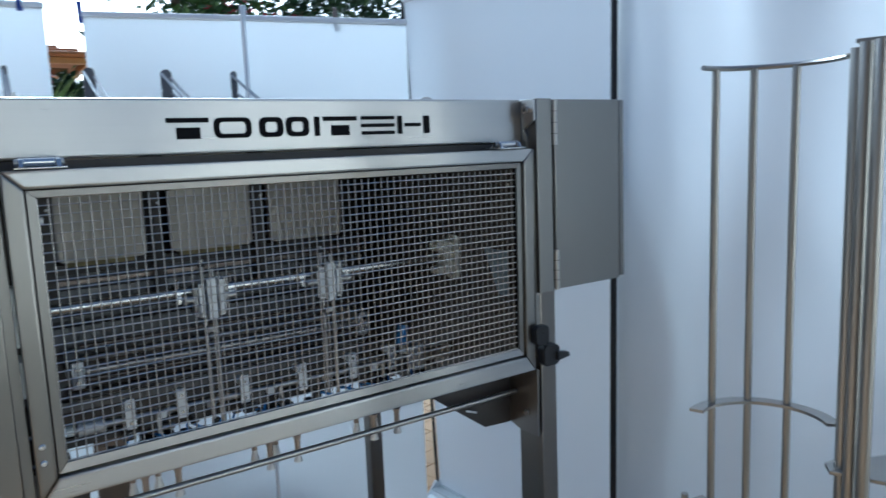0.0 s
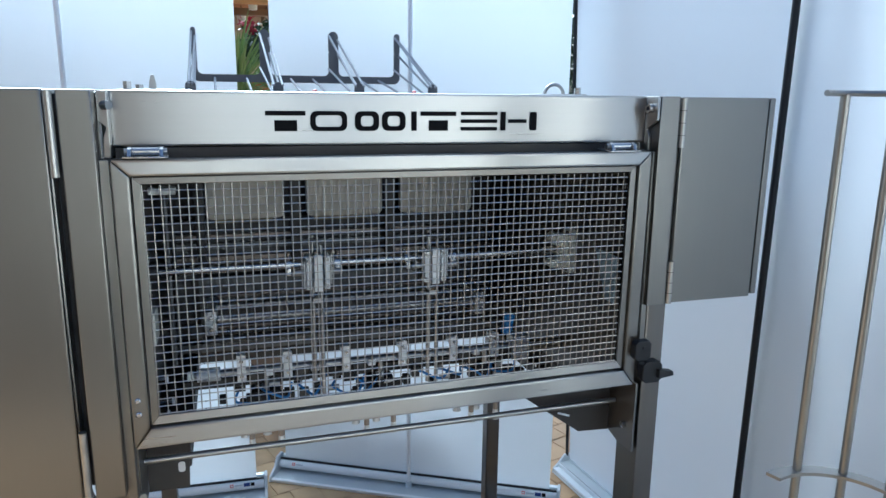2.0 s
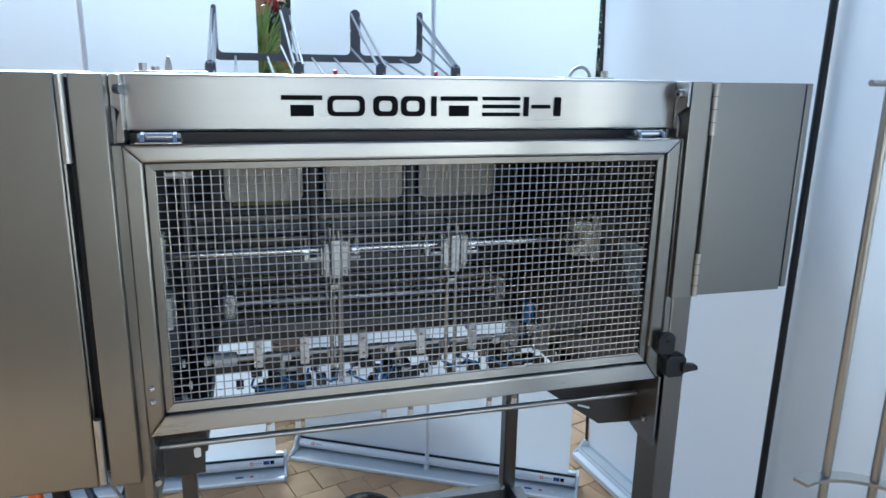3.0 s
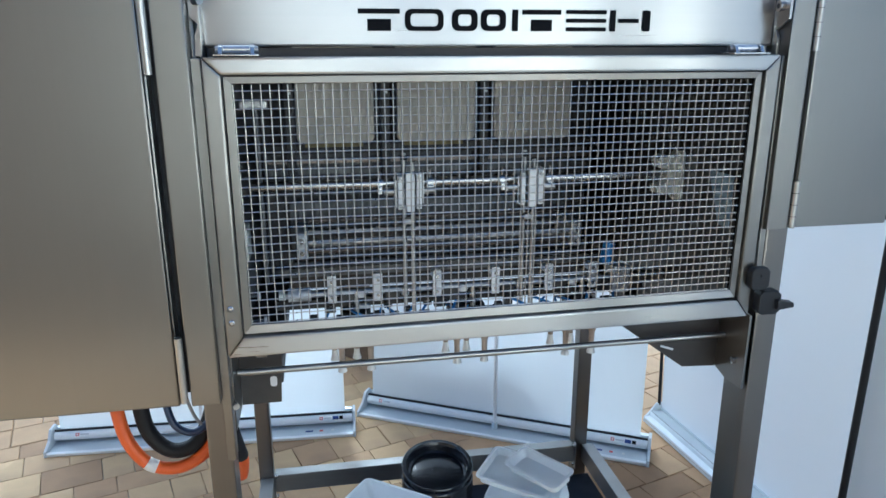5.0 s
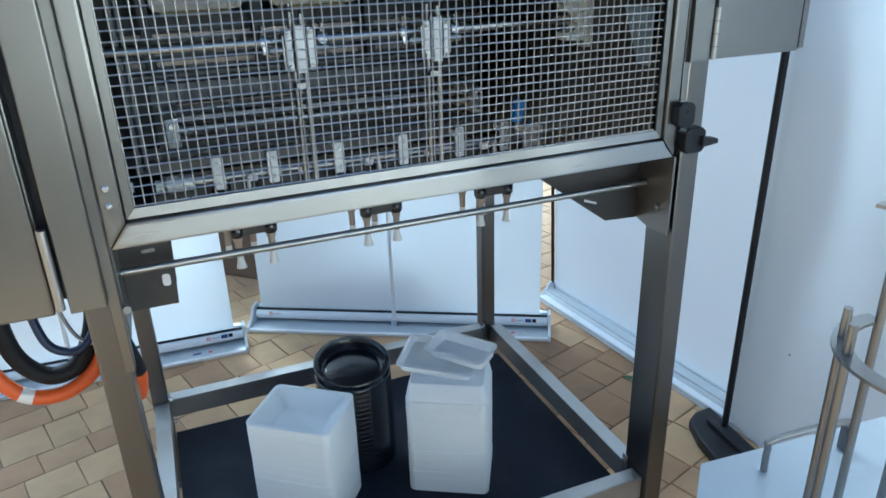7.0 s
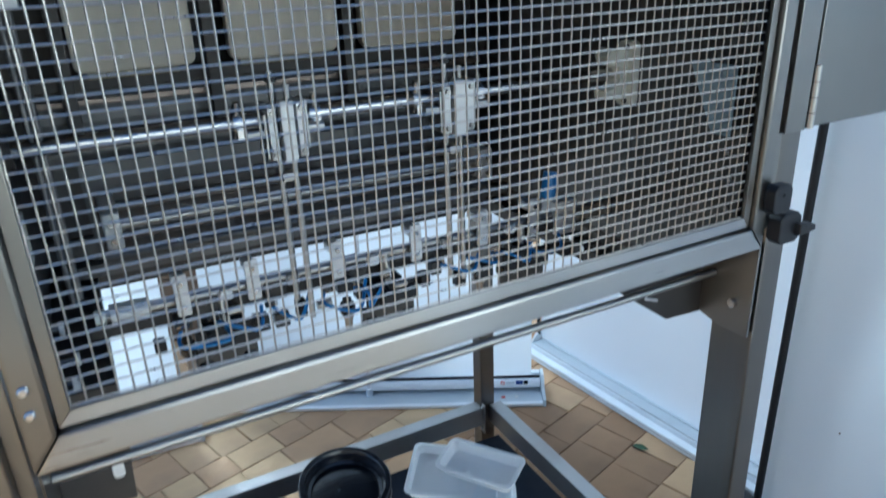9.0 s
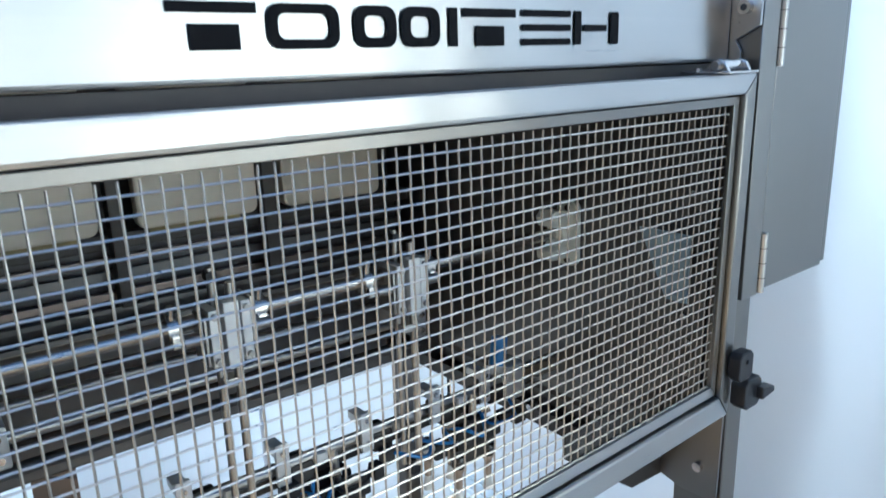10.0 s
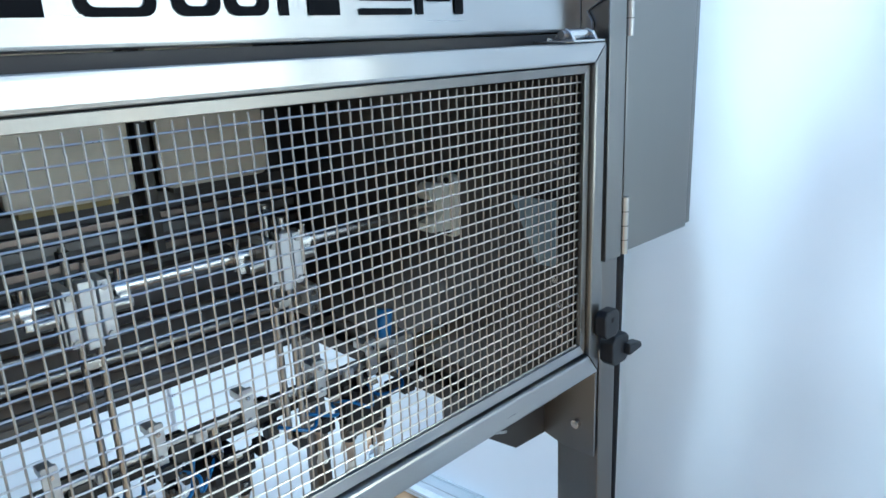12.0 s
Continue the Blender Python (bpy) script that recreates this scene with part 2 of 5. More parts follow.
def paver_material():
    """Cut stone: each piece has a tone of its own between sand yellow and pinkish grey, with pores, stains and a patch of brown stones."""
    m = material("stone_paver", (0.61, 0.43, 0.23), 0.85, 0, 0.20, 14, 0.5, 220, (1, 1, 1), (0.26, 0.19, 0.13), 0.40, 7, piece=0.14)
    nt = m.node_tree
    b = nt.nodes["Principled BSDF"]
    old = b.inputs["Base Color"].links[0].from_socket
    info = nt.nodes.new("ShaderNodeObjectInfo")
    ramp = nt.nodes.new("ShaderNodeValToRGB")
    ramp.color_ramp.elements[0].color = (1.0, 1.0, 1.0, 1)
    ramp.color_ramp.elements[1].color = (0.72, 0.67, 0.68, 1)
    ramp.color_ramp.elements[0].position, ramp.color_ramp.elements[1].position = 0.50, 0.68
    brown = ramp.color_ramp.elements.new(0.95)
    brown.color = (0.42, 0.37, 0.36, 1)
    mul = nt.nodes.new("ShaderNodeMixRGB")
    mul.blend_type = "MULTIPLY"
    mul.inputs[0].default_value = 1
    place = nt.nodes.new("ShaderNodeTexNoise")
    place.inputs["Scale"].default_value = 1.6
    nt.links.new(info.outputs["Location"], place.inputs["Vector"])
    add = nt.nodes.new("ShaderNodeMath")
    add.operation = "MULTIPLY_ADD"
    add.inputs[1].default_value = 0.5
    nt.links.new(info.outputs["Random"], add.inputs[0])
    sub = nt.nodes.new("ShaderNodeMath")
    sub.operation = "MULTIPLY"
    sub.inputs[1].default_value = 0.6
    nt.links.new(place.outputs["Fac"], sub.inputs[0])
    far = nt.nodes.new("ShaderNodeVectorMath")
    far.operation = "DISTANCE"
    far.inputs[1].default_value = (1.22, 0.74, 0.0)
    nt.links.new(info.outputs["Location"], far.inputs[0])
    patch = nt.nodes.new("ShaderNodeMapRange")
    patch.inputs["From Min"].default_value, patch.inputs["From Max"].default_value = 0.12, 0.50
    patch.inputs["To Min"].default_value, patch.inputs["To Max"].default_value = 0.55, 0.0
    nt.links.new(far.outputs["Value"], patch.inputs[0])
    both = nt.nodes.new("ShaderNodeMath")
    nt.links.new(sub.outputs[0], both.inputs[0])
    nt.links.new(patch.outputs[0], both.inputs[1])
    nt.links.new(both.outputs[0], add.inputs[2])
    nt.links.new(add.outputs[0], ramp.inputs[0])
    nt.links.new(old, mul.inputs[1])
    nt.links.new(ramp.outputs[0], mul.inputs[2])
    nt.links.new(mul.outputs[0], b.inputs["Base Color"])
    return m


PAVER = paver_material()


# ---- mesh helpers ----
# The place is drawn from the header bolts of the machine as datum, and brought to true size, with the paving at z = 0, here.
SIZE, PAVING = 0.95, -0.092
DATUM = Matrix.Diagonal((SIZE, SIZE, SIZE, 1)) @ Matrix.Translation((0, 0, -PAVING))


def mesh_of(name, bm, mat, smooth=True):
    me = bpy.data.meshes.new(name)
    bm.normal_update()
    plain = bm.faces.layers.int.get("plain")
    rounds = [bool(smooth and not (plain and f[plain])) for f in bm.faces]
    bm.to_mesh(me)
    bm.free()
    for m in mat if isinstance(mat, (list, tuple)) else (mat,):
        me.materials.append(m)
    if smooth:
        me.set_sharp_from_angle(angle=radians(38))
    me.polygons.foreach_set("use_smooth", rounds)
    return me


def root(name, at, label, category, group="", kind=""):
    ob = new(name)
    ob.empty_display_size = 0.05
    ob.location = DATUM @ Vector(at)
    return tagged(ob, label, category, group, kind)


def base_of(ob):
    while ob.parent:
        ob = ob.parent
    return Vector(ob.location)


def part(name, bm, mat, parent, label="", smooth=True):
    """Links a bmesh, built in place in the world, as one mesh object under a thing or a part."""
    bm.transform(Matrix.Translation(-base_of(parent)) @ DATUM)
    ob = new(name, mesh_of(name, bm, mat, smooth))
    ob.parent = parent
    return tagged(ob, label)


def solo(name, bm, mat, label, category, group="", kind="", smooth=True):
    bm.transform(DATUM)
    return tagged(new(name, mesh_of(name, bm, mat, smooth)), label, category, group, kind)


def soften(bm, faces, offset):
    """Rounds the edges of the given faces; the faces themselves stay plain and flat."""
    bm.normal_update()
    ways = [f.normal.copy() for f in faces]
    got = bmesh.ops.bevel(bm, geom=list({e for f in faces for e in f.edges}), offset=offset, segments=2, affect="EDGES", profile=0.6)
    plain = bm.faces.layers.int.get("plain")
    near = {f for v in got["verts"] for f in v.link_faces}
    for f in near:
        f.normal_update()
        f[plain] = 1 if any(f.normal.dot(w) > 0.9995 for w in ways) else 0
    return got["verts"]


def box(x0, x1, y0, y1, z0, z1, bevel=0.0, bm=None, m=None):
    bm = bm or bmesh.new()
    bm.faces.layers.int.get("plain") or bm.faces.layers.int.new("plain")
    t = Matrix.Translation(((x0 + x1) / 2, (y0 + y1) / 2, (z0 + z1) / 2)) @ Matrix.Diagonal((x1 - x0, y1 - y0, z1 - z0, 1))
    vs = bmesh.ops.create_cube(bm, size=1, matrix=t)["verts"]
    if bevel:
        made = soften(bm, list({f for v in vs for f in v.link_faces}), bevel)
        vs = list({v for v in vs if v.is_valid} | set(made))
    if m is not None:
        bmesh.ops.transform(bm, matrix=m, verts=vs)
    return bm


def rod(a, b, r, bm=None, n=14, r2=None):
    """A round bar from a to b."""
    bm = bm or bmesh.new()
    a, b = Vector(a), Vector(b)
    d = b - a
    m = Matrix.Translation((a + b) / 2) @ d.to_track_quat("Z", "Y").to_matrix().to_4x4()
    bmesh.ops.create_cone(bm, cap_ends=True, segments=n, radius1=r, radius2=r if r2 is None else r2, depth=d.length, matrix=m)
    return bm


def tube_path(points, r, n=10, bm=None, closed=False):
    """A round bar along a line of points, each ring turned square to the way; r may be a list."""
    bm = bm or bmesh.new()
    pts = [Vector(p) for p in points]
    k = len(pts)
    rings, up = [], None
    for i, p in enumerate(pts):
        if closed:
            d = pts[(i + 1) % k] - pts[i - 1]
        else:
            d = pts[min(i + 1, k - 1)] - pts[max(i - 1, 0)]
        d.normalize()
        if up is None:
            up = d.orthogonal().normalized()
        up = (up - d * up.dot(d)).normalized()
        side = d.cross(up)
        rr = r[i] if isinstance(r, (list, tuple)) else r
        rings.append([bm.verts.new(p + rr * (up * math.cos(a) + side * math.sin(a))) for a in (2 * math.pi * j / n for j in range(n))])
    for i in range(k if closed else k - 1):
        a, b = rings[i], rings[(i + 1) % k]
        for j in range(n):
            bm.faces.new((a[j], a[(j + 1) % n], b[(j + 1) % n], b[j]))
    if not closed:
        bm.faces.new(rings[0][::-1])
        bm.faces.new(rings[-1])
    return bm


def spline(points, n=8):
    """Catmull-Rom points through the given ones."""
    pts = [Vector(p) for p in points]
    pts = [pts[0] * 2 - pts[1]] + pts + [pts[-1] * 2 - pts[-2]]
    out = []
    for i in range(1, len(pts) - 2):
        p0, p1, p2, p3 = pts[i - 1:i + 3]
        for j in range(n):
            t = j / n
            out.append(0.5 * ((2 * p1) + (p2 - p0) * t + (2 * p0 - 5 * p1 + 4 * p2 - p3) * t * t + (3 * p1 - p0 - 3 * p2 + p3) * t ** 3))
    return out + [pts[-2]]


def prism(outline, a, b, axis="y", bevel=0.0, bm=None, m=None):
    """A flat outline of (u, v) drawn out from a to b along an axis."""
    bm = bm or bmesh.new()
    bm.faces.layers.int.get("plain") or bm.faces.layers.int.new("plain")

    def at(u, v, w):
        return {"y": (u, w, v), "x": (w, u, v), "z": (u, v, w)}[axis]
    lo = [bm.verts.new(at(u, v, a)) for u, v in outline]
    hi = [bm.verts.new(at(u, v, b)) for u, v in outline]
    n = len(outline)
    fs = [bm.faces.new(lo[::-1]), bm.faces.new(hi)]
    for i in range(n):
        fs.append(bm.faces.new((lo[i], lo[(i + 1) % n], hi[(i + 1) % n], hi[i])))
    bmesh.ops.recalc_face_normals(bm, faces=fs)
    vs = lo + hi
    if bevel:
        made = soften(bm, fs, bevel)
        vs = list({v for v in vs if v.is_valid} | set(made))
    if m is not None:
        bmesh.ops.transform(bm, matrix=m, verts=vs)
    return bm


def rounded(w, h, r, n=5, cx=0.0, cy=0.0):
    """The outline of a rectangle with round corners."""
    out = []
    for qx, qy, a0 in ((1, 1, 0), (-1, 1, 90), (-1, -1, 180), (1, -1, 270)):
        for i in range(n + 1):
            a = radians(a0 + 90 * i / n)
            out.append((cx + qx * (w / 2 - r) + r * math.cos(a), cy + qy * (h / 2 - r) + r * math.sin(a)))
    return out


def lathe(profile, at, n=28, bm=None):
    """A turned form from (radius, height) pairs round an upright axis."""
    bm = bm or bmesh.new()
    rings = [[bm.verts.new((at[0] + r * math.cos(2 * math.pi * j / n), at[1] + r * math.sin(2 * math.pi * j / n), at[2] + h)) for j in range(n)] for r, h in profile]
    for a, b in zip(rings, rings[1:]):
        for j in range(n):
            bm.faces.new((a[j], a[(j + 1) % n], b[(j + 1) % n], b[j]))
    bmesh.ops.recalc_face_normals(bm, faces=bm.faces)
    return bm


def bolt(at, way, r=0.006, h=0.005):
    """A socket-head screw whose head points along way."""
    at, way = Vector(at), Vector(way).normalized()
    bm = rod(at, at + way * h, r, n=16)
    rod(at + way * (h - 0.0005), at + way * (h + 0.0006), r * 0.82, bm, 16)
    rod(at + way * h, at + way * (h + 0.0012), r * 0.5, bm, 6)
    return bm


# ---- setting ----
bm = bmesh.new()
bmesh.ops.create_grid(bm, x_segments=2, y_segments=2, size=400, matrix=Matrix.Translation((0, 0, -0.010)))
tagged(new("ground", mesh_of("ground", bm, JOINT)), "grey-brown grit under and round the paving, flat to the horizon", "ground", kind="structure")


# ---- the packaging machine ----
machine = root("packaging_machine", (0.5, 0.45, PAVING), "brushed stainless steel tray machine with a wire-mesh guard door", "machine")

# legs and base frame


def leg(x0, x1, y0, y1, top):
    ob = part("leg", box(x0, x1, y0, y1, PAVING + 0.022, top, 0.004), SHADED_STEEL, machine)
    cx, cy = (x0 + x1) / 2, (y0 + y1) / 2
    part("levelling_foot", lathe([(0.0, 0.0), (0.026, 0.0), (0.026, 0.008), (0.010, 0.014), (0.008, 0.03), (0.0, 0.03)], (cx, cy, PAVING), 18), STEEL_TUBE, ob, "round steel levelling foot")
    return ob


leg(1.017, 1.063, -0.006, 0.078, 1.604)
leg(-0.052, -0.008, 0.000, 0.060, 1.604)
leg(0.984, 1.029, 0.830, 0.875, 1.50)
leg(-0.058, -0.014, 0.815, 0.860, 1.50)
RZ0, RZ1 = 0.150, 0.210
part("base_rail", box(1.010, 1.050, 0.081, 0.829, RZ0, RZ1, 0.003), STEEL_BASE, machine)
part("base_rail", box(-0.054, -0.014, 0.061, 0.814, RZ0, RZ1, 0.003), STEEL_BASE, machine)
part("base_rail", box(-0.013, 0.983, 0.822, 0.862, RZ0, RZ1, 0.003), STEEL_BASE, machine)
part("base_rail", box(-0.007, 1.015, 0.006, 0.046, RZ0, RZ1, 0.003), STEEL_BASE, machine)
# joint plates with bolts where rails meet legs
for x, y, s in ((0.9835, 0.817, -1), (-0.0135, 0.810, 1), (1.0155, 0.070, -1), (-0.0075, 0.052, 1)):
    plate = part("joint_plate", box(min(x, x + s * 0.003), max(x, x + s * 0.003), y - 0.004 if y < 0.5 else y - 0.012, y + 0.012 if y < 0.5 else y + 0.004, 0.130, 0.228, 0.001), STEEL_TUBE, machine)
    for z in (0.145, 0.216):
        part("bolt", bolt((x + s * 0.003, y, z), (s, 0, 0), 0.006, 0.008), STEEL_BRIGHT, plate)
part("shelf_board", box(-0.012, 1.032, 0.084, 0.814, 0.092, 0.104, 0.002), NAVY, machine, "dark blue-black shelf board low in the frame")
for x in (0.05, 0.94):
    part("shelf_bearer", box(x, x + 0.03, 0.048, 0.812, 0.062, 0.0915, 0.002), STEEL_TUBE, machine)

# housing: side plates, back, roof
side_outline = [(0.10, 0.850), (0.858, 0.850), (0.858, 1.592), (0.022, 1.592), (0.022, 1.0), (0.10, 1.0)]
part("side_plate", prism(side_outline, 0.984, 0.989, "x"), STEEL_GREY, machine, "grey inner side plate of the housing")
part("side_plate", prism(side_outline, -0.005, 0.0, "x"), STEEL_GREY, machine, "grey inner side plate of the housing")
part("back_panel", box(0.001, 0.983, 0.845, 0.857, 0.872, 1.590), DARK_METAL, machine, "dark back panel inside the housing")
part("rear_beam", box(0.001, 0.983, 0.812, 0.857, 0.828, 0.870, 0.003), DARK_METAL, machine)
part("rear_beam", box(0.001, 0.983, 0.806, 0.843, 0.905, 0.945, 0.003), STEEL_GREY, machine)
part("roof_plate", box(-0.005, 0.989, 0.060, 0.860, 1.593, 1.600), STEEL, machine)

# header
HEAD_Y = 0.020
header = part("header_beam", box(0.001, 0.9965, HEAD_Y, 0.10, 1.515, 1.607, 0.004), STEEL, machine, "brushed steel header beam with a dark printed mark")
part("gap_rail", box(0.004, 0.984, 0.030, 0.075, 1.490, 1.513, 0.001), DARK_METAL, machine)


def mark(x0, x1, z0, z1, hollow=0.0, r=0.004):
    """A plain dark shape of the printed mark on the header."""
    bm = bmesh.new()
    cx, cz, w, h = (x0 + x1) / 2, (z0 + z1) / 2, x1 - x0, z1 - z0
    y0, y1 = HEAD_Y - 0.0022, HEAD_Y - 0.0016
    out = rounded(w, h, min(r, w * 0.45, h * 0.45), 4, cx, cz)
    if not hollow:
        prism(out, y0, y1, "y", 0, bm)
    else:
        inn = rounded(w - 2 * hollow * 1.25, h - 2 * hollow, max(0.001, r - hollow * 0.6), 4, cx, cz)
        n = len(out)
        lo = [bm.verts.new((u, y0, v)) for u, v in out]
        li = [bm.verts.new((u, y0, v)) for u, v in inn]
        for i in range(n):
            bm.faces.new((lo[i], lo[(i + 1) % n], li[(i + 1) % n], li[i]))
        bmesh.ops.recalc_face_normals(bm, faces=bm.faces)
    part("mark", bm, INK, header, "plain black shape of a printed mark", smooth=False)


Z0, Z1 = 1.5395, 1.5745
mark(0.247, 0.316, Z1 - 0.008, Z1, 0, 0.0005)
mark(0.262, 0.301, Z0, Z0 + 0.019, 0, 0.0005)
mark(0.324, 0.389, Z0, Z1, 0.0075, 0.011)
mark(0.403, 0.447, Z0, Z1, 0.0085, 0.011)
mark(0.452, 0.496, Z0, Z1, 0.0085, 0.011)
mark(0.507, 0.517, Z0, Z1, 0, 0.0005)
mark(0.524, 0.593, Z1 - 0.008, Z1, 0, 0.0005)
mark(0.540, 0.577, Z0, Z0 + 0.019, 0, 0.0005)
mark(0.602, 0.675, Z0, Z0 + 0.0068, 0, 0.002)
mark(0.602, 0.675, Z0 + 0.0141, Z0 + 0.0209, 0, 0.002)
mark(0.602, 0.675, Z1 - 0.0068, Z1, 0, 0.002)
mark(0.682, 0.692, Z0, Z1, 0, 0.0005)
mark(0.697, 0.735, Z0 + 0.014, Z0 + 0.021, 0, 0.001)
mark(0.742, 0.756, Z0, Z1, 0, 0.003)

# end brackets beside the header
right_bracket = [(-0.0215, 1.606), (0.060, 1.606), (0.060, 1.500), (0.004, 1.500), (0.003, 1.527), (0.012, 1.542), (-0.0215, 1.560)]
rb = part("end_bracket", prism(right_bracket, 0.997, 1.002, "x", 0.0008), STEEL, machine, "cut steel bracket plate")
hb = part("bolt", rod((0.9968, -0.002, 1.583), (0.9870, -0.002, 1.583), 0.0088, n=24), STEEL_BRIGHT, rb, "bright socket-head bolt")
part("socket", rod((0.9872, -0.002, 1.583), (0.9866, -0.002, 1.583), 0.0048, n=6), BLACK, hb)
left_bracket = [(-0.012, 1.606), (0.003, 1.606), (0.003, 1.500), (-0.008, 1.500), (-0.006, 1.532), (0.0, 1.548), (-0.012, 1.560)]
lb = part("end_bracket", prism(left_bracket, -0.012, 0.060, "y", 0.0008), STEEL, machine, "cut steel bracket plate")
part("bolt", rod((-0.003, -0.012, 1.583), (0.007, -0.020, 1.583), 0.0072, n=20), STEEL_TUBE, lb, "dull socket-head bolt")
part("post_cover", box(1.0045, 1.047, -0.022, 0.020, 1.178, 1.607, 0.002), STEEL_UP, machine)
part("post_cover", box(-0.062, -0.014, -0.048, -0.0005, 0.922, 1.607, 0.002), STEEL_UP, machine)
# Black filler put in the open hinge gap in place of its shade.
part("gap_shade", box(-0.0775, -0.0625, -0.008, -0.003, 0.93, 1.600), BLACK, machine, "black strip standing in for shade in the gap beside the cabinet hinge")
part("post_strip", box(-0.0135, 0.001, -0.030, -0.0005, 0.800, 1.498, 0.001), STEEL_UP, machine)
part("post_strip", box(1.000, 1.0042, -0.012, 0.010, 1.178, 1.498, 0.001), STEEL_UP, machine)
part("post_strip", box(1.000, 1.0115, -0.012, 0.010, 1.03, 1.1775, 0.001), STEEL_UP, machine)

# guide plates under the guard, with the round cross bar
right_guide = [(-0.008, 0.998), (0.100, 0.998), (0.100, 0.845), (0.056, 0.834), (-0.006, 0.836)]
rg = part("guide_plate", prism(right_guide, 1.0035, 1.008, "x", 0.0006), STEEL_UP, machine, "bent steel guide plate")
part("flange", prism([(1.003, 0.843), (0.926, 0.847), (0.765, 0.963), (0.765, 1.0), (1.003, 1.0)], 0.095, 0.099, "y", 0.0006), DARK_METAL, rg, "dark steel flange cut off slantwise")
part("bolt", bolt((1.0035, 0.026, 0.888), (-1, 0, 0), 0.0075, 0.008), STEEL_BRIGHT, rg)
part("bright_strip", box(0.866, 0.898, 0.0925, 0.0945, 0.893, 0.898, 0, None, Matrix.Translation((0.884, 0, 0.886)) @ Matrix.Rotation(radians(20), 4, "Y") @ Matrix.Translation((-0.884, 0, -0.886))), STEEL_BRIGHT, rg, "bright slot edge")
left_guide = [(0.003, 0.842), (0.078, 0.842), (0.084, 0.960), (0.084, 1.0), (0.003, 1.0)]
bm = prism(left_guide, 0.097, 0.101, "y", 0.0006)
lg = part("guide_plate", bm, DARK_METAL, machine, "dark steel guide plate with a slot")
part("slot", prism(rounded(0.013, 0.021, 0.005, 4, 0.0655, 0.888), 0.0955, 0.0968), TAG, lg, "pale slot in the plate", smooth=False)
part("hole", prism(rounded(0.022, 0.007, 0.0034, 5, 0.046, 0.944), 0.0955, 0.0968), STEEL_BRIGHT, lg, "bright oval hole")
part("bolt", bolt((0.003, -0.002, 0.895), (0.4, -1, 0), 0.0062, 0.009), STEEL_TUBE, lg)
part("inner_flange", box(0.0005, 0.003, 0.0, 0.096, 0.842, 1.0), STEEL_UP, lg)
part("cross_bar", rod((0.004, 0.058, 0.929), (1.0025, 0.072, 0.926), 0.0062, n=18), STEEL_TUBE, machine, "round dull steel cross bar")

# ---- the guard door: a mitred frame with woven wire ----
DX0, DX1, DZ0, DZ1 = 0.005, 0.986, 1.005, 1.500
TILT_Y, TURN_Y = 0.005 / (DZ1 - DZ0), 0.022


def door_y(z, x=0.0):
    return -0.052 + (DZ1 - z) * TILT_Y + TURN_Y * x


SHEAR = Matrix(((1, 0, 0, 0), (TURN_Y, 1, -TILT_Y, -0.052 + DZ1 * TILT_Y), (0, 0, 1, 0), (0, 0, 0, 1)))
guard = part("guard_door", prism([(DX0 + 0.004, DZ1 - 0.004), (DX0 + 0.010, DZ1 - 0.004), (DX0 + 0.010, DZ0 + 0.004), (DX0 + 0.004, DZ0 + 0.004)], 0.029, 0.031, "y", 0, None, SHEAR), STEEL_UP, machine, "top-hinged guard door of steel tube and woven wire")
W, L = 0.027, 0.0145
mx0, mx1, mz0, mz1 = DX0 + W, DX1 - W, DZ0 + 0.036, DZ1 - W
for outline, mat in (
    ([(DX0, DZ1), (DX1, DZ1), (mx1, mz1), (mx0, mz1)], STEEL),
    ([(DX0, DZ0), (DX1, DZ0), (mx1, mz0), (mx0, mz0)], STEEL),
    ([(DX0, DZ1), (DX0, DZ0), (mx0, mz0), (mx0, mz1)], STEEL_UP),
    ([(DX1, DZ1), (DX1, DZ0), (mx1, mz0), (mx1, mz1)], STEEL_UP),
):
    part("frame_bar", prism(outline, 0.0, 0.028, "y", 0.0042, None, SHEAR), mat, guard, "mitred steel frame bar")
ix0, ix1, iz0, iz1 = mx0 + L, mx1 - L, mz0 + 0.019, mz1 - 0.013
GAP = 0.0022
# Black strips behind the frame seams, standing in for the shade of the grooves.
for outline in (
    [(mx0 - 0.004, mz1 + 0.004), (mx1 + 0.004, mz1 + 0.004), (mx1 - 0.006, mz1 - 0.006), (mx0 + 0.006, mz1 - 0.006)],
    [(mx0 - 0.004, mz0 - 0.004), (mx1 + 0.004, mz0 - 0.004), (mx1 - 0.006, mz0 + 0.006), (mx0 + 0.006, mz0 + 0.006)],
    [(mx0 - 0.004, mz1 + 0.004), (mx0 - 0.004, mz0 - 0.004), (mx0 + 0.006, mz0 + 0.006), (mx0 + 0.006, mz1 - 0.006)],
    [(mx1 + 0.004, mz1 + 0.004), (mx1 + 0.004, mz0 - 0.004), (mx1 - 0.006, mz0 + 0.006), (mx1 - 0.006, mz1 - 0.006)],
):
    part("seam_shade", prism(outline, 0.0290, 0.0310, "y", 0, None, SHEAR), BLACK, guard)
ox0, ox1, oz0, oz1 = mx0 + GAP, mx1 - GAP, mz0 + GAP * 1.5, mz1 - GAP
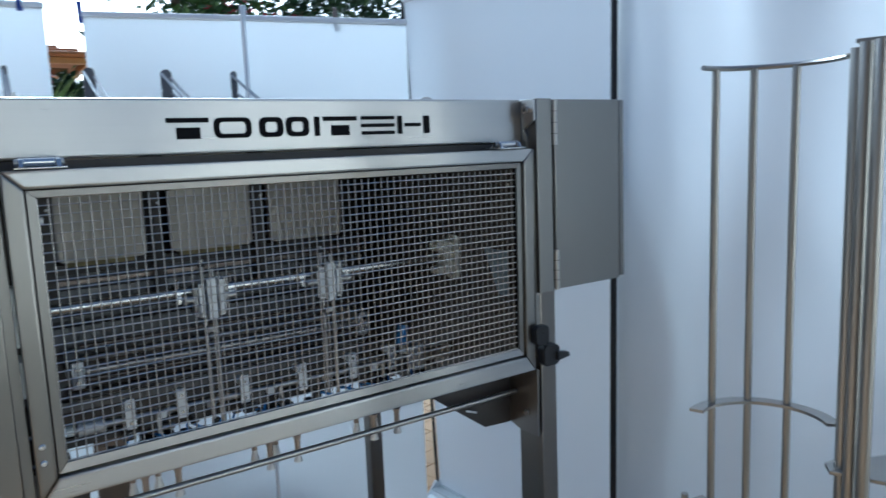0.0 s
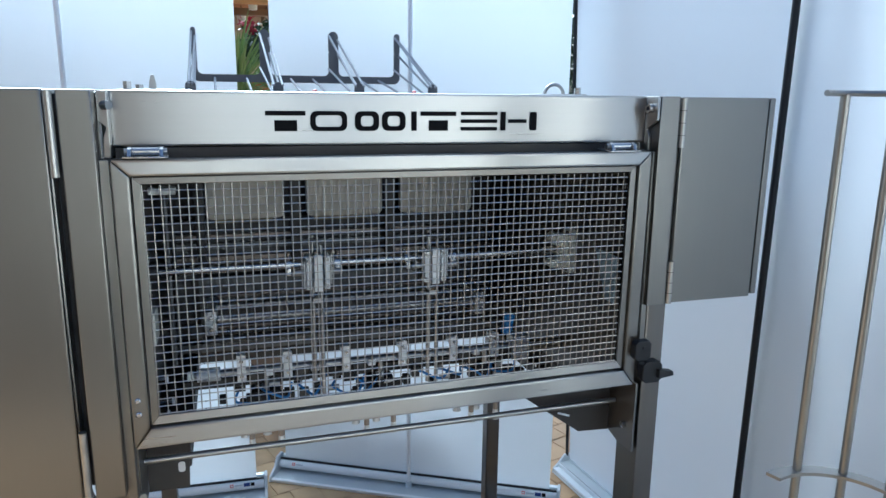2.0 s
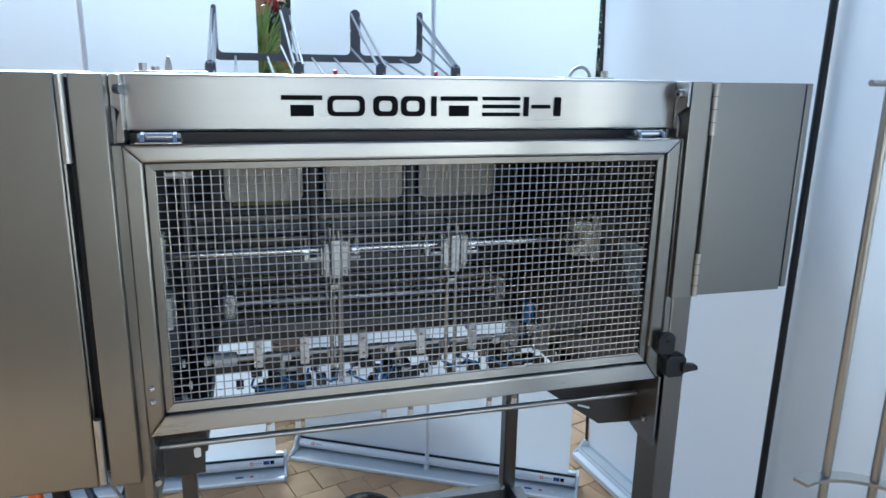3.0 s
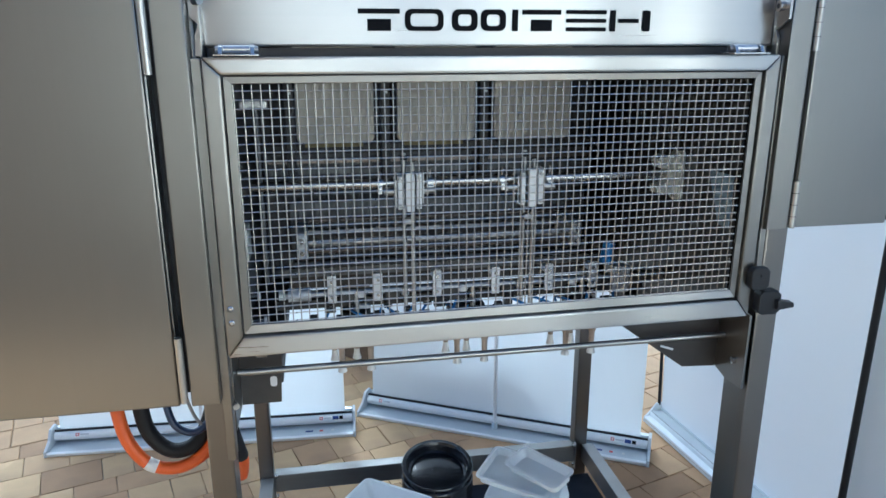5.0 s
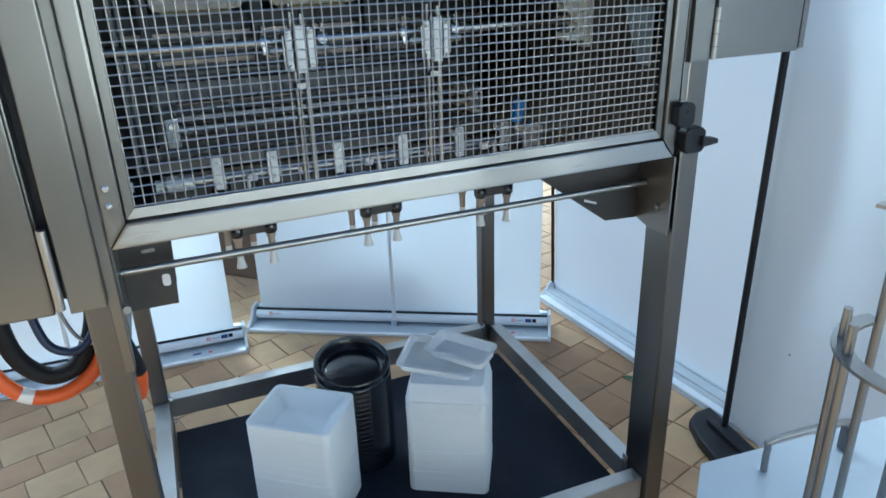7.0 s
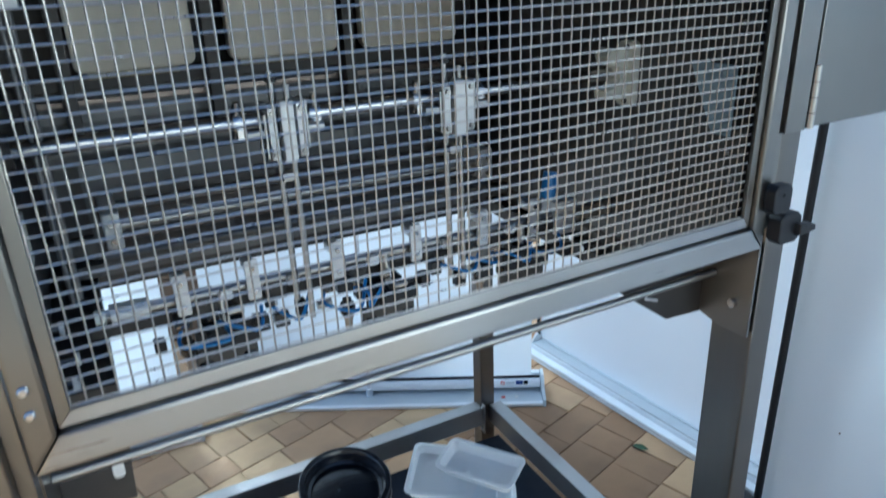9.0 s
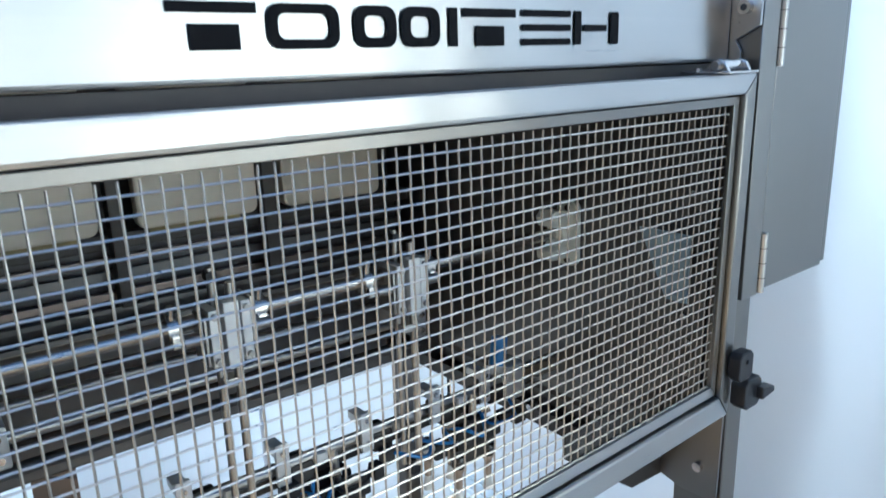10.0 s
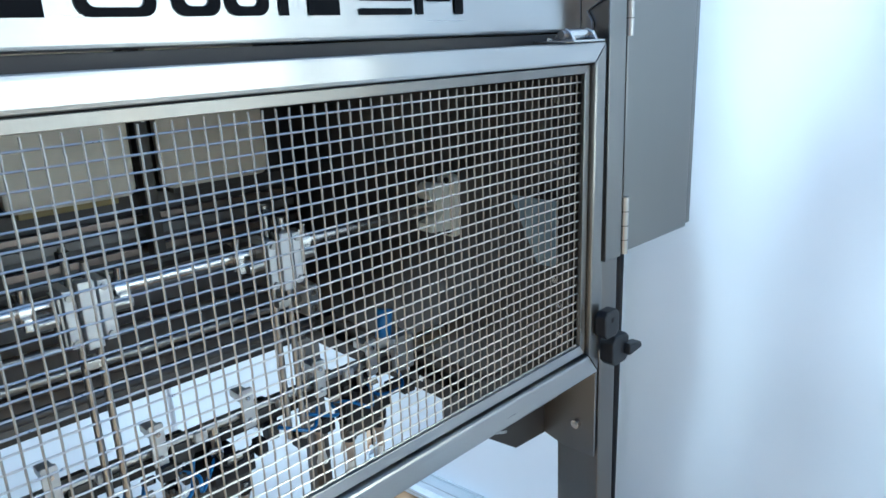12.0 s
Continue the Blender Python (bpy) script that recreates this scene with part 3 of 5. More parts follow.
for outline, mat in (
    # Top strip takes the darkened steel copy to dull its sky reflection.
    ([(ox0, oz1), (ox1, oz1), (ix1, iz1), (ix0, iz1)], SHADED_STEEL),
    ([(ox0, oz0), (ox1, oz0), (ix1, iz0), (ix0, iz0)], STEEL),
    ([(ox0, oz1), (ox0, oz0), (ix0, iz0), (ix0, iz1)], STEEL_UP),
    ([(ox1, oz1), (ox1, oz0), (ix1, iz0), (ix1, iz1)], STEEL_UP),
):
    part("clamping_strip", prism(outline, 0.0075, 0.0125, "y", 0.0008, None, SHEAR), mat, guard, "flat strip that holds the wire mesh")

PITCH = 0.01385
wx0, wx1, wz0, wz1 = ix0 - 0.004, ix1 + 0.004, iz0 - 0.004, iz1 + 0.004
NX, NZ = int((wx1 - wx0) / PITCH), int((wz1 - wz0) / PITCH)


def sag(x, z):
    """How far the wire mesh bulges out of its plane."""
    u, v = (x - wx0) / (wx1 - wx0), (z - wz0) / (wz1 - wz0)
    edge = min(1, 7 * u, 7 * (1 - u)) * min(1, 4 * v, 4 * (1 - v))
    return edge * (0.0018 * math.sin(5.2 * u + 1.3 + 2.2 * v) + 0.0004 * math.sin(13 * u - 4 * v) + 0.0003 * math.sin(9 * v + 6 * u * u))


def drift(x, z):
    """How far a wire wanders in the plane of the mesh."""
    u, v = (x - wx0) / (wx1 - wx0), (z - wz0) / (wz1 - wz0)
    return 0.00025 * math.sin(7 * u + 3 * v) + 0.00006 * math.sin(17 * u - 5 * v)


WR = 0.00108
for k in range(NZ + 1):
    z = wz0 + (k + 0.35) * PITCH
    if z > wz1:
        break
    pts = []
    for i in range(2 * NX + 1):
        x = wx0 + i * PITCH / 2
        if x > wx1:
            break
        zz = z + drift(x, z) * min(1, 6 * (x - wx0) / (wx1 - wx0), 6 * (wx1 - x) / (wx1 - wx0)) * 2.0
        pts.append((x, door_y(zz, x) + 0.0135 + sag(x, zz) + 0.0005 * math.cos(math.pi * (i / 2 + k)), zz))
    part("wire", tube_path(pts, WR, 5), WIRE_SKYLIT, guard)
for k in range(NX + 1):
    x = wx0 + (k + 0.35) * PITCH
    if x > wx1:
        break
    pts = []
    for i in range(2 * NZ + 1):
        z = wz0 + i * PITCH / 2
        if z > wz1:
            break
        xx = x + drift(z, x) * 0.6
        pts.append((xx, door_y(z, xx) + 0.0135 + sag(xx, z) - 0.0005 * math.cos(math.pi * (k + i / 2)), z))
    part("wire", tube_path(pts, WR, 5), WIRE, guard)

for z in (1.095, 1.070):
    dome = rod((0.016, door_y(z) - 0.002, z), (0.016, door_y(z) + 0.001, z), 0.0052, n=14)
    rod((0.016, door_y(z) - 0.004, z), (0.016, door_y(z) - 0.002, z), 0.0034, dome, 14, 0.0052)
    part("rivet", dome, STEEL_BRIGHT, guard, "bright dome rivet")

# hinges on top of the door
for hx in (0.057, 0.916):
    hinge = part("door_hinge", box(hx - 0.034, hx + 0.034, -0.050, 0.018, 1.5015, 1.5040, 0.001), STEEL_BRIGHT, guard, "bright steel door hinge")
    part("knuckle", rod((hx - 0.020, -0.028, 1.511), (hx + 0.020, -0.028, 1.511), 0.0068, n=20), STEEL_BRIGHT, hinge)
    for s_ in (-1, 1):
        ear = [(-0.044, 1.5042), (-0.038, 1.5150), (-0.030, 1.5190), (-0.022, 1.5165), (-0.010, 1.5042)]
        part("ear", prism(ear, hx + s_ * 0.024 - 0.003, hx + s_ * 0.024 + 0.003, "x", 0.001), STEEL_BRIGHT, hinge)
        part("hinge_pin", rod((hx + s_ * 0.0205, -0.028, 1.511), (hx + s_ * 0.032, -0.028, 1.511), 0.0052, n=14), STEEL_TUBE, hinge)
        part("screw", bolt((hx + s_ * 0.013, 0.006, 1.5040), (0, 0, 1), 0.005, 0.003), STEEL_BRIGHT, hinge)

# latch: a keeper on the door and a turning lever below it
yl = door_y(1.07, 0.985)


def octagon(cx, cz, w, h, c=0.17):
    a, b = w / 2, h / 2
    return [(cx - a + c * w, cz + b), (cx + a - c * w, cz + b), (cx + a, cz + b - c * h), (cx + a, cz - b + c * h), (cx + a - c * w, cz - b), (cx - a + c * w, cz - b), (cx - a, cz - b + c * h), (cx - a, cz + b - c * h)]


latch = part("door_latch", prism(octagon(0.990, 1.088, 0.038, 0.044), yl - 0.020, yl - 0.001, "y", 0.003), BLACK, guard, "black plastic door latch with a lever")
part("screw", bolt((0.992, yl - 0.020, 1.094), (0, -1, 0), 0.004, 0.001), BLACK, latch)
part("lever_block", prism(octagon(1.016, 1.038, 0.046, 0.048), yl - 0.020, yl + 0.004, "y", 0.003), BLACK, latch)
part("lever", prism([(1.026, 1.046), (1.060, 1.040), (1.062, 1.030), (1.026, 1.026)], yl - 0.030, yl - 0.012, "y", 0.003), BLACK, latch)
part("latch_rod", rod((0.990, yl + 0.016, 1.11), (0.992, yl + 0.018, 1.30), 0.003), DARK_METAL, latch)

# ---- inside the housing ----
AY, AZ = 0.288, 1.223
RODY, RODZ = AY + 0.012, AZ + 0.010
part("carriage_rod", rod((0.001, RODY, RODZ), (0.983, RODY, RODZ), 0.0100, n=24), STEEL_BRIGHT, machine, "long bright carriage rod")
for cx in (0.360, 0.628):
    clamp = part("rod_clamp", box(cx - 0.0095, cx + 0.0095, AY - 0.030, AY - 0.012, AZ - 0.046, AZ + 0.038, 0.002), ALU_CAST, machine, "grey cast clamp on the rod")
    for dx, top in ((-0.0200, 0.030), (0.0200, 0.034)):
        part("clamp_cheek", box(cx + dx - 0.0060, cx + dx + 0.0060, AY - 0.024, AY + 0.026, AZ - 0.042, AZ + top, 0.002), ALU_CAST, clamp)
        for dz in (-0.034, top - 0.008):
            part("bolt", bolt((cx + dx, AY - 0.024, AZ + dz), (0, -1, 0), 0.0040, 0.005), STEEL_TUBE, clamp)
    part("clamp_wing", box(cx - 0.031, cx - 0.0275, AY - 0.020, AY + 0.020, AZ - 0.040, AZ + 0.022, 0.001), STEEL_TUBE, clamp)
    part("clamp_wing", box(cx + 0.0275, cx + 0.031, AY - 0.020, AY + 0.020, AZ - 0.032, AZ + 0.036, 0.001), STEEL_TUBE, clamp)
    for s_, reach, w in ((-1, 0.062, 0.006), (1, 0.046, 0.008)):
        x = cx + s_ * reach
        ring = part("shaft_collar", rod((x - w, RODY, RODZ), (x + w, RODY, RODZ), 0.0205, n=24), STEEL_BRIGHT, clamp, "bright shaft collar with a clamping screw")
        part("collar_screw", rod((x, RODY - 0.012, RODZ + 0.014), (x, RODY - 0.016, RODZ + 0.030), 0.0048, n=10), STEEL_BRIGHT, ring)
        part("collar_lug", box(x - w * 0.8, x + w * 0.8, RODY - 0.026, RODY - 0.016, RODZ - 0.020, RODZ - 0.004, 0.002), STEEL_BRIGHT, ring)
        part("clamp_pin", rod((cx + s_ * 0.030, AY - 0.010, AZ - 0.004), (cx + s_ * 0.054, AY - 0.010, AZ - 0.004), 0.0085, n=16), STEEL_TUBE, clamp)
    for dx, yy, top in ((-0.009, AY + 0.006, AZ + 0.074), (0.008, AY - 0.008, AZ + 0.056)):
        part("upright_rod", rod((cx + dx, yy, 0.925), (cx + dx, yy, top), 0.0048, n=12), STEEL_TUBE, clamp, "thin upright rod")
    part("rod_cap", box(cx - 0.016, cx - 0.002, AY - 0.002, AY + 0.014, AZ + 0.060, AZ + 0.070, 0.002), BLACK, clamp)
    part("rod_joiner", box(cx - 0.012, cx + 0.010, AY - 0.012, AY + 0.012, AZ - 0.078, AZ - 0.066, 0.002), STEEL_TUBE, clamp)
# bearing block at the rod's end: an upright foot plate with two lobed cheeks
for face, way in ((0.9838, -1), (0.0002, 1)):
    bear = part("bearing_block", prism(rounded(0.044, 0.112, 0.012, 5, AY - 0.004, AZ + 0.010), min(face, face + way * 0.014), max(face, face + way * 0.014), "x", 0.003), CREAM, machine, "cream plastic bearing block")
    for dz in (-0.036, 0.056):
        part("bolt", bolt((face + way * 0.014, AY - 0.008, AZ + dz), (way, 0, 0), 0.0055, 0.003), DARK_METAL, bear)
    jaw = [(0.014, 0.040), (0.050, 0.046), (0.062, 0.034), (0.056, 0.018), (0.034, 0.014), (0.030, -0.008), (0.040, -0.020), (0.060, -0.024), (0.058, -0.040), (0.014, -0.042)]
    if way < 0:
        part("bearing_jaw", prism([(face + way * u, AZ + 0.010 + v) for u, v in jaw], AY - 0.012, AY + 0.022, "y", 0.002), CREAM, bear)
    part("bearing_boss", rod((face + way * 0.014, RODY, RODZ), (face + way * 0.030, RODY, RODZ), 0.022, n=20), DARK_METAL, bear)
part("guide_block", box(0.0005, 0.020, 0.27, 0.34, 1.08, 1.15, 0.004), CREAM, machine, "cream plastic guide block")
part("upper_block", box(0.02, 0.075, 0.30, 0.325, 1.395, 1.410, 0.003), ALU_CAST, machine)
part("upright_rod", rod((0.052, 0.305, 1.02), (0.052, 0.305, 1.395), 0.004, n=10), STEEL_GREY, machine)
part("upright_rod", rod((0.062, 0.318, 1.02), (0.062, 0.318, 1.395), 0.004, n=10), STEEL_GREY, machine)

# clear plate and fastenings on the side plate
part("clear_plate", prism([(0.128, 1.272), (0.040, 1.272), (0.040, 1.168), (0.075, 1.168)], 0.962, 0.966, "x"), CLEAR_PLATE, machine, "small clear plastic plate")
part("plate_edge", rod((0.9640, 0.128, 1.272), (0.964, 0.075, 1.168), 0.0016, n=8), STEEL_BRIGHT, machine)
for y, z in ((0.055, 1.14), (0.05, 1.42), (0.05, 1.33), (0.045, 1.10), (0.045, 1.05)):
    part("bolt", bolt((0.984, y, z), (-1, 0, 0), 0.005, 0.005), STEEL_BRIGHT, machine)
for y, z, l in ((0.343, 0.89, 0.045), (0.40, 0.89, 0.03), (0.28, 0.87, 0.02)):
    part("guide_pin", rod((0.984, y, z), (0.984 - l, y, z), 0.0065, n=12), STEEL_BRIGHT, machine, "bright steel pin")
for y, z, l in ((0.343, 0.92, 0.035), (0.30, 0.90, 0.03), (0.25, 0.87, 0.03), (0.28, 1.0, 0.03), (0.263, 0.925, 0.03)):
    pin = part("guide_pin", rod((0.0, y, z), (l, y, z), 0.0065, n=12), STEEL_BRIGHT, machine, "bright steel pin")
    part("pin_cap", rod((l, y, z), (l + 0.006, y, z), 0.0095, n=14), CUP_CLEAR, pin, "pale round cap")
part("side_groove", box(0.9822, 0.9835, 0.12, 0.80, 0.91, 0.92), DARK_METAL, machine)
part("side_beam", box(0.955, 0.9835, 0.20, 0.805, 0.852, 0.885, 0.003), DARK_METAL, machine)

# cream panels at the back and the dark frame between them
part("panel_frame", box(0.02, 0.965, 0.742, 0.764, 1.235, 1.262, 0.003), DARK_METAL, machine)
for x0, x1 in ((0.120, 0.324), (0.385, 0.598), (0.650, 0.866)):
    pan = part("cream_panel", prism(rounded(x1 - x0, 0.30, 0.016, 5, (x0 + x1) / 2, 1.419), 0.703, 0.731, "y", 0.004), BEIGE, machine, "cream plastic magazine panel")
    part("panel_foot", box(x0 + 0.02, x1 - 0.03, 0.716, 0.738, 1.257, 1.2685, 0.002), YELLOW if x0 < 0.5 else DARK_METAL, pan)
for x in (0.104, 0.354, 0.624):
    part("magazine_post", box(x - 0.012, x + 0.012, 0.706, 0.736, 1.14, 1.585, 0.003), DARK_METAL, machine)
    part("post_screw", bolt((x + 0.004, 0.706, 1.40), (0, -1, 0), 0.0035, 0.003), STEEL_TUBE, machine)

# guide bars across the housing
for y, z, r, m, x0, x1 in ((0.672, 1.038, 0.0085, STEEL_TUBE, 0.12, 0.90), (0.655, 1.072, 0.005, BROWN_BAR, 0.14, 0.88), (0.575, 1.032, 0.0095, STEEL_TUBE, 0.13, 0.86), (0.578, 1.010, 0.005, BROWN_BAR, 0.13, 0.86), (0.610, 1.000, 0.006, BROWN_BAR, 0.13, 0.86), (0.580, 0.977, 0.010, STEEL_GREY, 0.10, 0.86)):
    part("guide_bar", rod((x0, y, z), (x1, y, z), r, n=20), m, machine, "long guide bar")
for x in (0.122, 0.845):
    gb = part("bar_block", box(x - 0.014, x + 0.014, 0.548, 0.690, 0.998, 1.062, 0.004), ALU_CAST, machine)
    for z in (1.046, 1.014):
        part("bolt", bolt((x, 0.548, z), (0, -1, 0), 0.006, 0.006), STEEL_BRIGHT, gb)
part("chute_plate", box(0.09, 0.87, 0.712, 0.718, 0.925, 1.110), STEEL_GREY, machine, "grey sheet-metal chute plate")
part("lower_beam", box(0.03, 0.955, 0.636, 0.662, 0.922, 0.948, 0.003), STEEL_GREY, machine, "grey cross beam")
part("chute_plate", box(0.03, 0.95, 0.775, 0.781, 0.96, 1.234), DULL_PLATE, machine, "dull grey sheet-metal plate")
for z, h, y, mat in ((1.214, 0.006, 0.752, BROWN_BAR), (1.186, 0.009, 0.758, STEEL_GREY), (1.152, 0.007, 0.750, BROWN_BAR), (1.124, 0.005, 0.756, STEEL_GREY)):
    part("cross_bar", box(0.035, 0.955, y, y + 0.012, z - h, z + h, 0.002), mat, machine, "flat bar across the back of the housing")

# ---- the suction bar with its brackets, valves, tubes and cups ----
BY, BZ = 0.322, 0.984
bar = part("suction_bar", rod((0.085, BY, BZ), (0.900, BY, BZ), 0.009, n=16), STEEL_TUBE, machine, "round bar carrying suction cups")
part("bar_sleeve", rod((0.092, BY, BZ), (0.142, BY, BZ), 0.0155, n=18), ALU_CAST, bar)
part("bar_cap", rod((0.072, BY, BZ), (0.086, BY, BZ), 0.011, n=14), CREAM, bar)
part("bar_mount", box(0.845, 0.890, BY - 0.02, BY + 0.03, BZ - 0.035, BZ + 0.03, 0.004), ALU_CAST, bar)
part("bar_mount_arm", box(0.890, 0.983, BY - 0.008, BY + 0.014, BZ - 0.02, BZ + 0.008, 0.003), STEEL_TUBE, bar)
part("blue_valve", rod((0.824, BY - 0.018, 1.025), (0.836, BY - 0.012, 1.072), 0.014, n=14), BLUE_TUBE, bar, "blue air fitting")
rng = random.Random(4)
for i, bx in enumerate((0.188, 0.290, 0.424, 0.560, 0.688, 0.795)):
    brk = part("bar_bracket", prism(rounded(0.020, 0.064, 0.003, 3, bx, 0.998), BY - 0.021, BY - 0.0145, "y", 0.001), ALU_CAST, bar, "flat grey bracket")
    part("bracket_back", box(bx - 0.009, bx + 0.009, BY - 0.0145, BY + 0.020, 1.008, 1.022, 0.002), ALU_CAST, brk)
    for dz in (0.018, -0.018):
        part("bolt", bolt((bx, BY - 0.021, 0.998 + dz), (0, -1, 0), 0.0038, 0.003), STEEL_BRIGHT, brk)
    part("dark_block", box(bx + 0.016, bx + 0.050, BY - 0.012, BY + 0.03, 0.952, 0.984, 0.004), DARK_METAL, brk)
    part("white_fitting", box(bx + 0.052, bx + 0.072, BY - 0.016, BY + 0.004, 0.972, 0.990, 0.005), CUP_CLEAR, brk)
for cx in (0.237, 0.505, 0.772):
    group = part("cup_holder", box(cx - 0.046, cx + 0.046, 0.302, 0.318, 0.865, 0.898, 0.003), DARK_METAL, bar, "dark bar with suction cups under it")
    part("holder_stem", rod((cx + 0.004, 0.310, 0.897), (cx + 0.004, 0.318, 0.984), 0.007, n=10), STEEL_TUBE, group)
    part("valve_block", box(cx - 0.042, cx + 0.052, 0.296, 0.3000, 0.900, 0.940, 0.002), BLACK, group)
    part("valve_block", box(cx - 0.030, cx + 0.036, 0.322, 0.360, 0.900, 0.936, 0.004), BLACK, group)
    part("holder_arm", box(cx - 0.006, cx + 0.010, 0.3185, 0.385, 0.884, 0.896, 0.002), DARK_METAL, group)
    for j, (dx, cy) in enumerate(((-0.033, 0.310), (0.033, 0.310), (-0.048, 0.378), (0.004, 0.378))):
        z1 = 0.862
        cup = part("suction_cup", lathe([(0.0, 0.0), (0.0095, 0.0), (0.0095, -0.006), (0.0070, -0.012), (0.0064, -0.040)], (cx + dx, cy, z1), 14), CUP, group, "tan rubber suction cup")
        part("cup_lip", lathe([(0.0064, -0.040), (0.0070, -0.050), (0.0106, -0.066), (0.0098, -0.066), (0.0, -0.052)], (cx + dx, cy, z1), 14), CUP_CLEAR, cup, "milky flared lip")
        part("cup_clamp", lathe([(0.0, 0.022), (0.0115, 0.022), (0.0140, 0.016), (0.0140, 0.005), (0.0110, 0.0), (0.0, 0.0)], (cx + dx, cy, z1), 18), BLACK_GLOSS, cup, "glossy black clamp ring")
        part("cup_cap", lathe([(0.0, 0.030), (0.008, 0.030), (0.008, 0.020), (0.0, 0.020)], (cx + dx, cy, z1), 12), BLACK, cup)
for i in range(22):
    fx, fy, fz = 0.15 + i * 0.034 + rng.uniform(-0.008, 0.008), rng.uniform(0.288, 0.312), rng.uniform(0.918, 0.962)
    if i % 4 == 3:
        bm = rod((fx - 0.012, fy, fz), (fx + 0.012, fy, fz), 0.007, n=10)
    else:
        w, h = rng.uniform(0.007, 0.014), rng.uniform(0.008, 0.014)
        bm = box(fx - w, fx + w, fy - 0.010, fy + 0.010, fz - h, fz + h, 0.002)
    part("air_fitting", bm, (BLACK, DARK_METAL, BLACK, STEEL_TUBE)[i % 4], bar, "small air fitting")
for cx in (0.180, 0.225, 0.31, 0.40, 0.44, 0.50, 0.60, 0.65, 0.71, 0.79):
    a = Vector((cx, 0.315, 0.945))
    pts = spline([a, a + Vector((rng.uniform(-.02, .03), -0.035, rng.uniform(-0.02, 0.015))), a + Vector((rng.uniform(.02, .06), -0.045, rng.uniform(-0.03, 0.0))), a + Vector((rng.uniform(.05, .09), -0.01, rng.uniform(-0.01, 0.02)))], 6)
    part("air_tube", tube_path(pts, 0.003, 7), rng.choice((BLUE_TUBE, BLUE_TUBE, BLACK)), bar, "thin looped air tube")
    part("tube_nut", rod(a + Vector((-0.006, -0.012, 0.008)), a + Vector((0.008, -0.02, 0.012)), 0.006, n=8), STEEL_BRIGHT, bar)

part("bar_beam", box(0.060, 0.940, BY + 0.012, BY + 0.030, 0.944, 0.966, 0.003), DARK_METAL, machine, "dark beam behind the suction bar")
part("side_beam", box(0.0005, 0.080, 0.16, 0.805, 0.852, 0.900, 0.003), DARK_METAL, machine)

# ---- on the roof: lifting eye, small bolts, red knobs, tilted magazine rack ----
part("lifting_eye", tube_path([(0.914 + 0.024 * math.cos(a), 0.278, 1.606 + 0.024 * math.sin(a)) for a in [math.pi * k / 12 for k in range(13)]], 0.0042, 10), STEEL_TUBE, machine, "curved lifting eye")
part("roof_strip", box(0.86, 0.98, 0.24, 0.30, 1.601, 1.609, 0.002), STEEL_TUBE, machine)
part("roof_strip", box(-0.01, 0.12, 0.24, 0.30, 1.601, 1.609, 0.002), STEEL_TUBE, machine)
for x, y, h in ((0.004, 0.26, 0.014), (0.026, 0.26, 0.008), (0.965, 0.26, 0.014)):
    part("roof_bolt", rod((x, y, 1.609), (x, y, 1.609 + h), 0.008, n=6), STEEL_BRIGHT, machine)
part("roof_tab", prism([(0.041, 1.609), (0.056, 1.609), (0.055, 1.622), (0.052, 1.636), (0.046, 1.636), (0.043, 1.622)], 0.27, 0.275, "y", 0.001), STEEL, machine)
for x in (0.43, 0.72):
    knob = part("red_knob", rod((x, 0.82, 1.600), (x, 0.82, 1.609), 0.006, n=10), INK_RED, machine, "small red knob")
    part("red_tip", lathe([(0.0, 0.006), (0.007, 0.003), (0.007, 0.0), (0.0, 0.0)], (x, 0.82, 1.609), 10), INK_RED, knob)

rack = part("magazine_rack", box(0.06, 0.88, 1.105, 1.125, 1.580, 1.598, 0.003), GREY_RACK, machine, "grey tilted magazine rack with silver bars")
for x in (0.09, 0.85):
    part("rack_bearer", box(x - 0.015, x + 0.015, 0.862, 1.46, 1.560, 1.579, 0.0), GREY_RACK, rack)
RY, KY = 1.46, 1.12
arms = ((0.090, 0.085, 0.017), (0.331, 0.350, 0.036), (0.578, 0.612, 0.036), (0.818, 0.864, 0.021))


def cut_plate(arms, z0, z1, top, fillet=0.018):
    """The outline of the rear plate: a rail with upright arms that grow out of it in round fillets, each nicked on both sides."""
    out = [(arms[0][0] - arms[0][2] / 2 + 0.022, z0), (arms[-1][0] + arms[-1][2] / 2 - 0.022, z0)]
    x = arms[-1][0] + arms[-1][2] / 2
    out += [(x - 0.022 + 0.022 * math.sin(radians(k)), z0 + 0.022 - 0.022 * math.cos(radians(k))) for k in (25, 50, 75, 90)]
    for i in range(len(arms) - 1, -1, -1):
        ax, w = arms[i][0], arms[i][2]
        r, n = w / 2, 0.0045 if w > 0.03 else 0.002
        if i < len(arms) - 1:
            out += [(ax + r + fillet * (1 - math.sin(radians(k))), z1 + fillet * (1 - math.cos(radians(k)))) for k in (0, 30, 60, 90)]
        out += [(ax + r, 1.746), (ax + r - n, 1.750), (ax + r, 1.754)]
        out += [(ax + r * math.cos(radians(k)), top - r + r * math.sin(radians(k))) for k in range(0, 181, 22)]
        out += [(ax - r, 1.754), (ax - r + n, 1.750), (ax - r, 1.746)]
        if i:
            out += [(ax - r - fillet * (1 - math.sin(radians(k))), z1 + fillet * (1 - math.cos(radians(k)))) for k in (90, 60, 30, 0)]
    x = arms[0][0] - arms[0][2] / 2
    out += [(x + 0.022 - 0.022 * math.cos(radians(k)), z0 + 0.022 - 0.022 * math.sin(radians(k))) for k in (0, 25, 50, 75)]
    return out


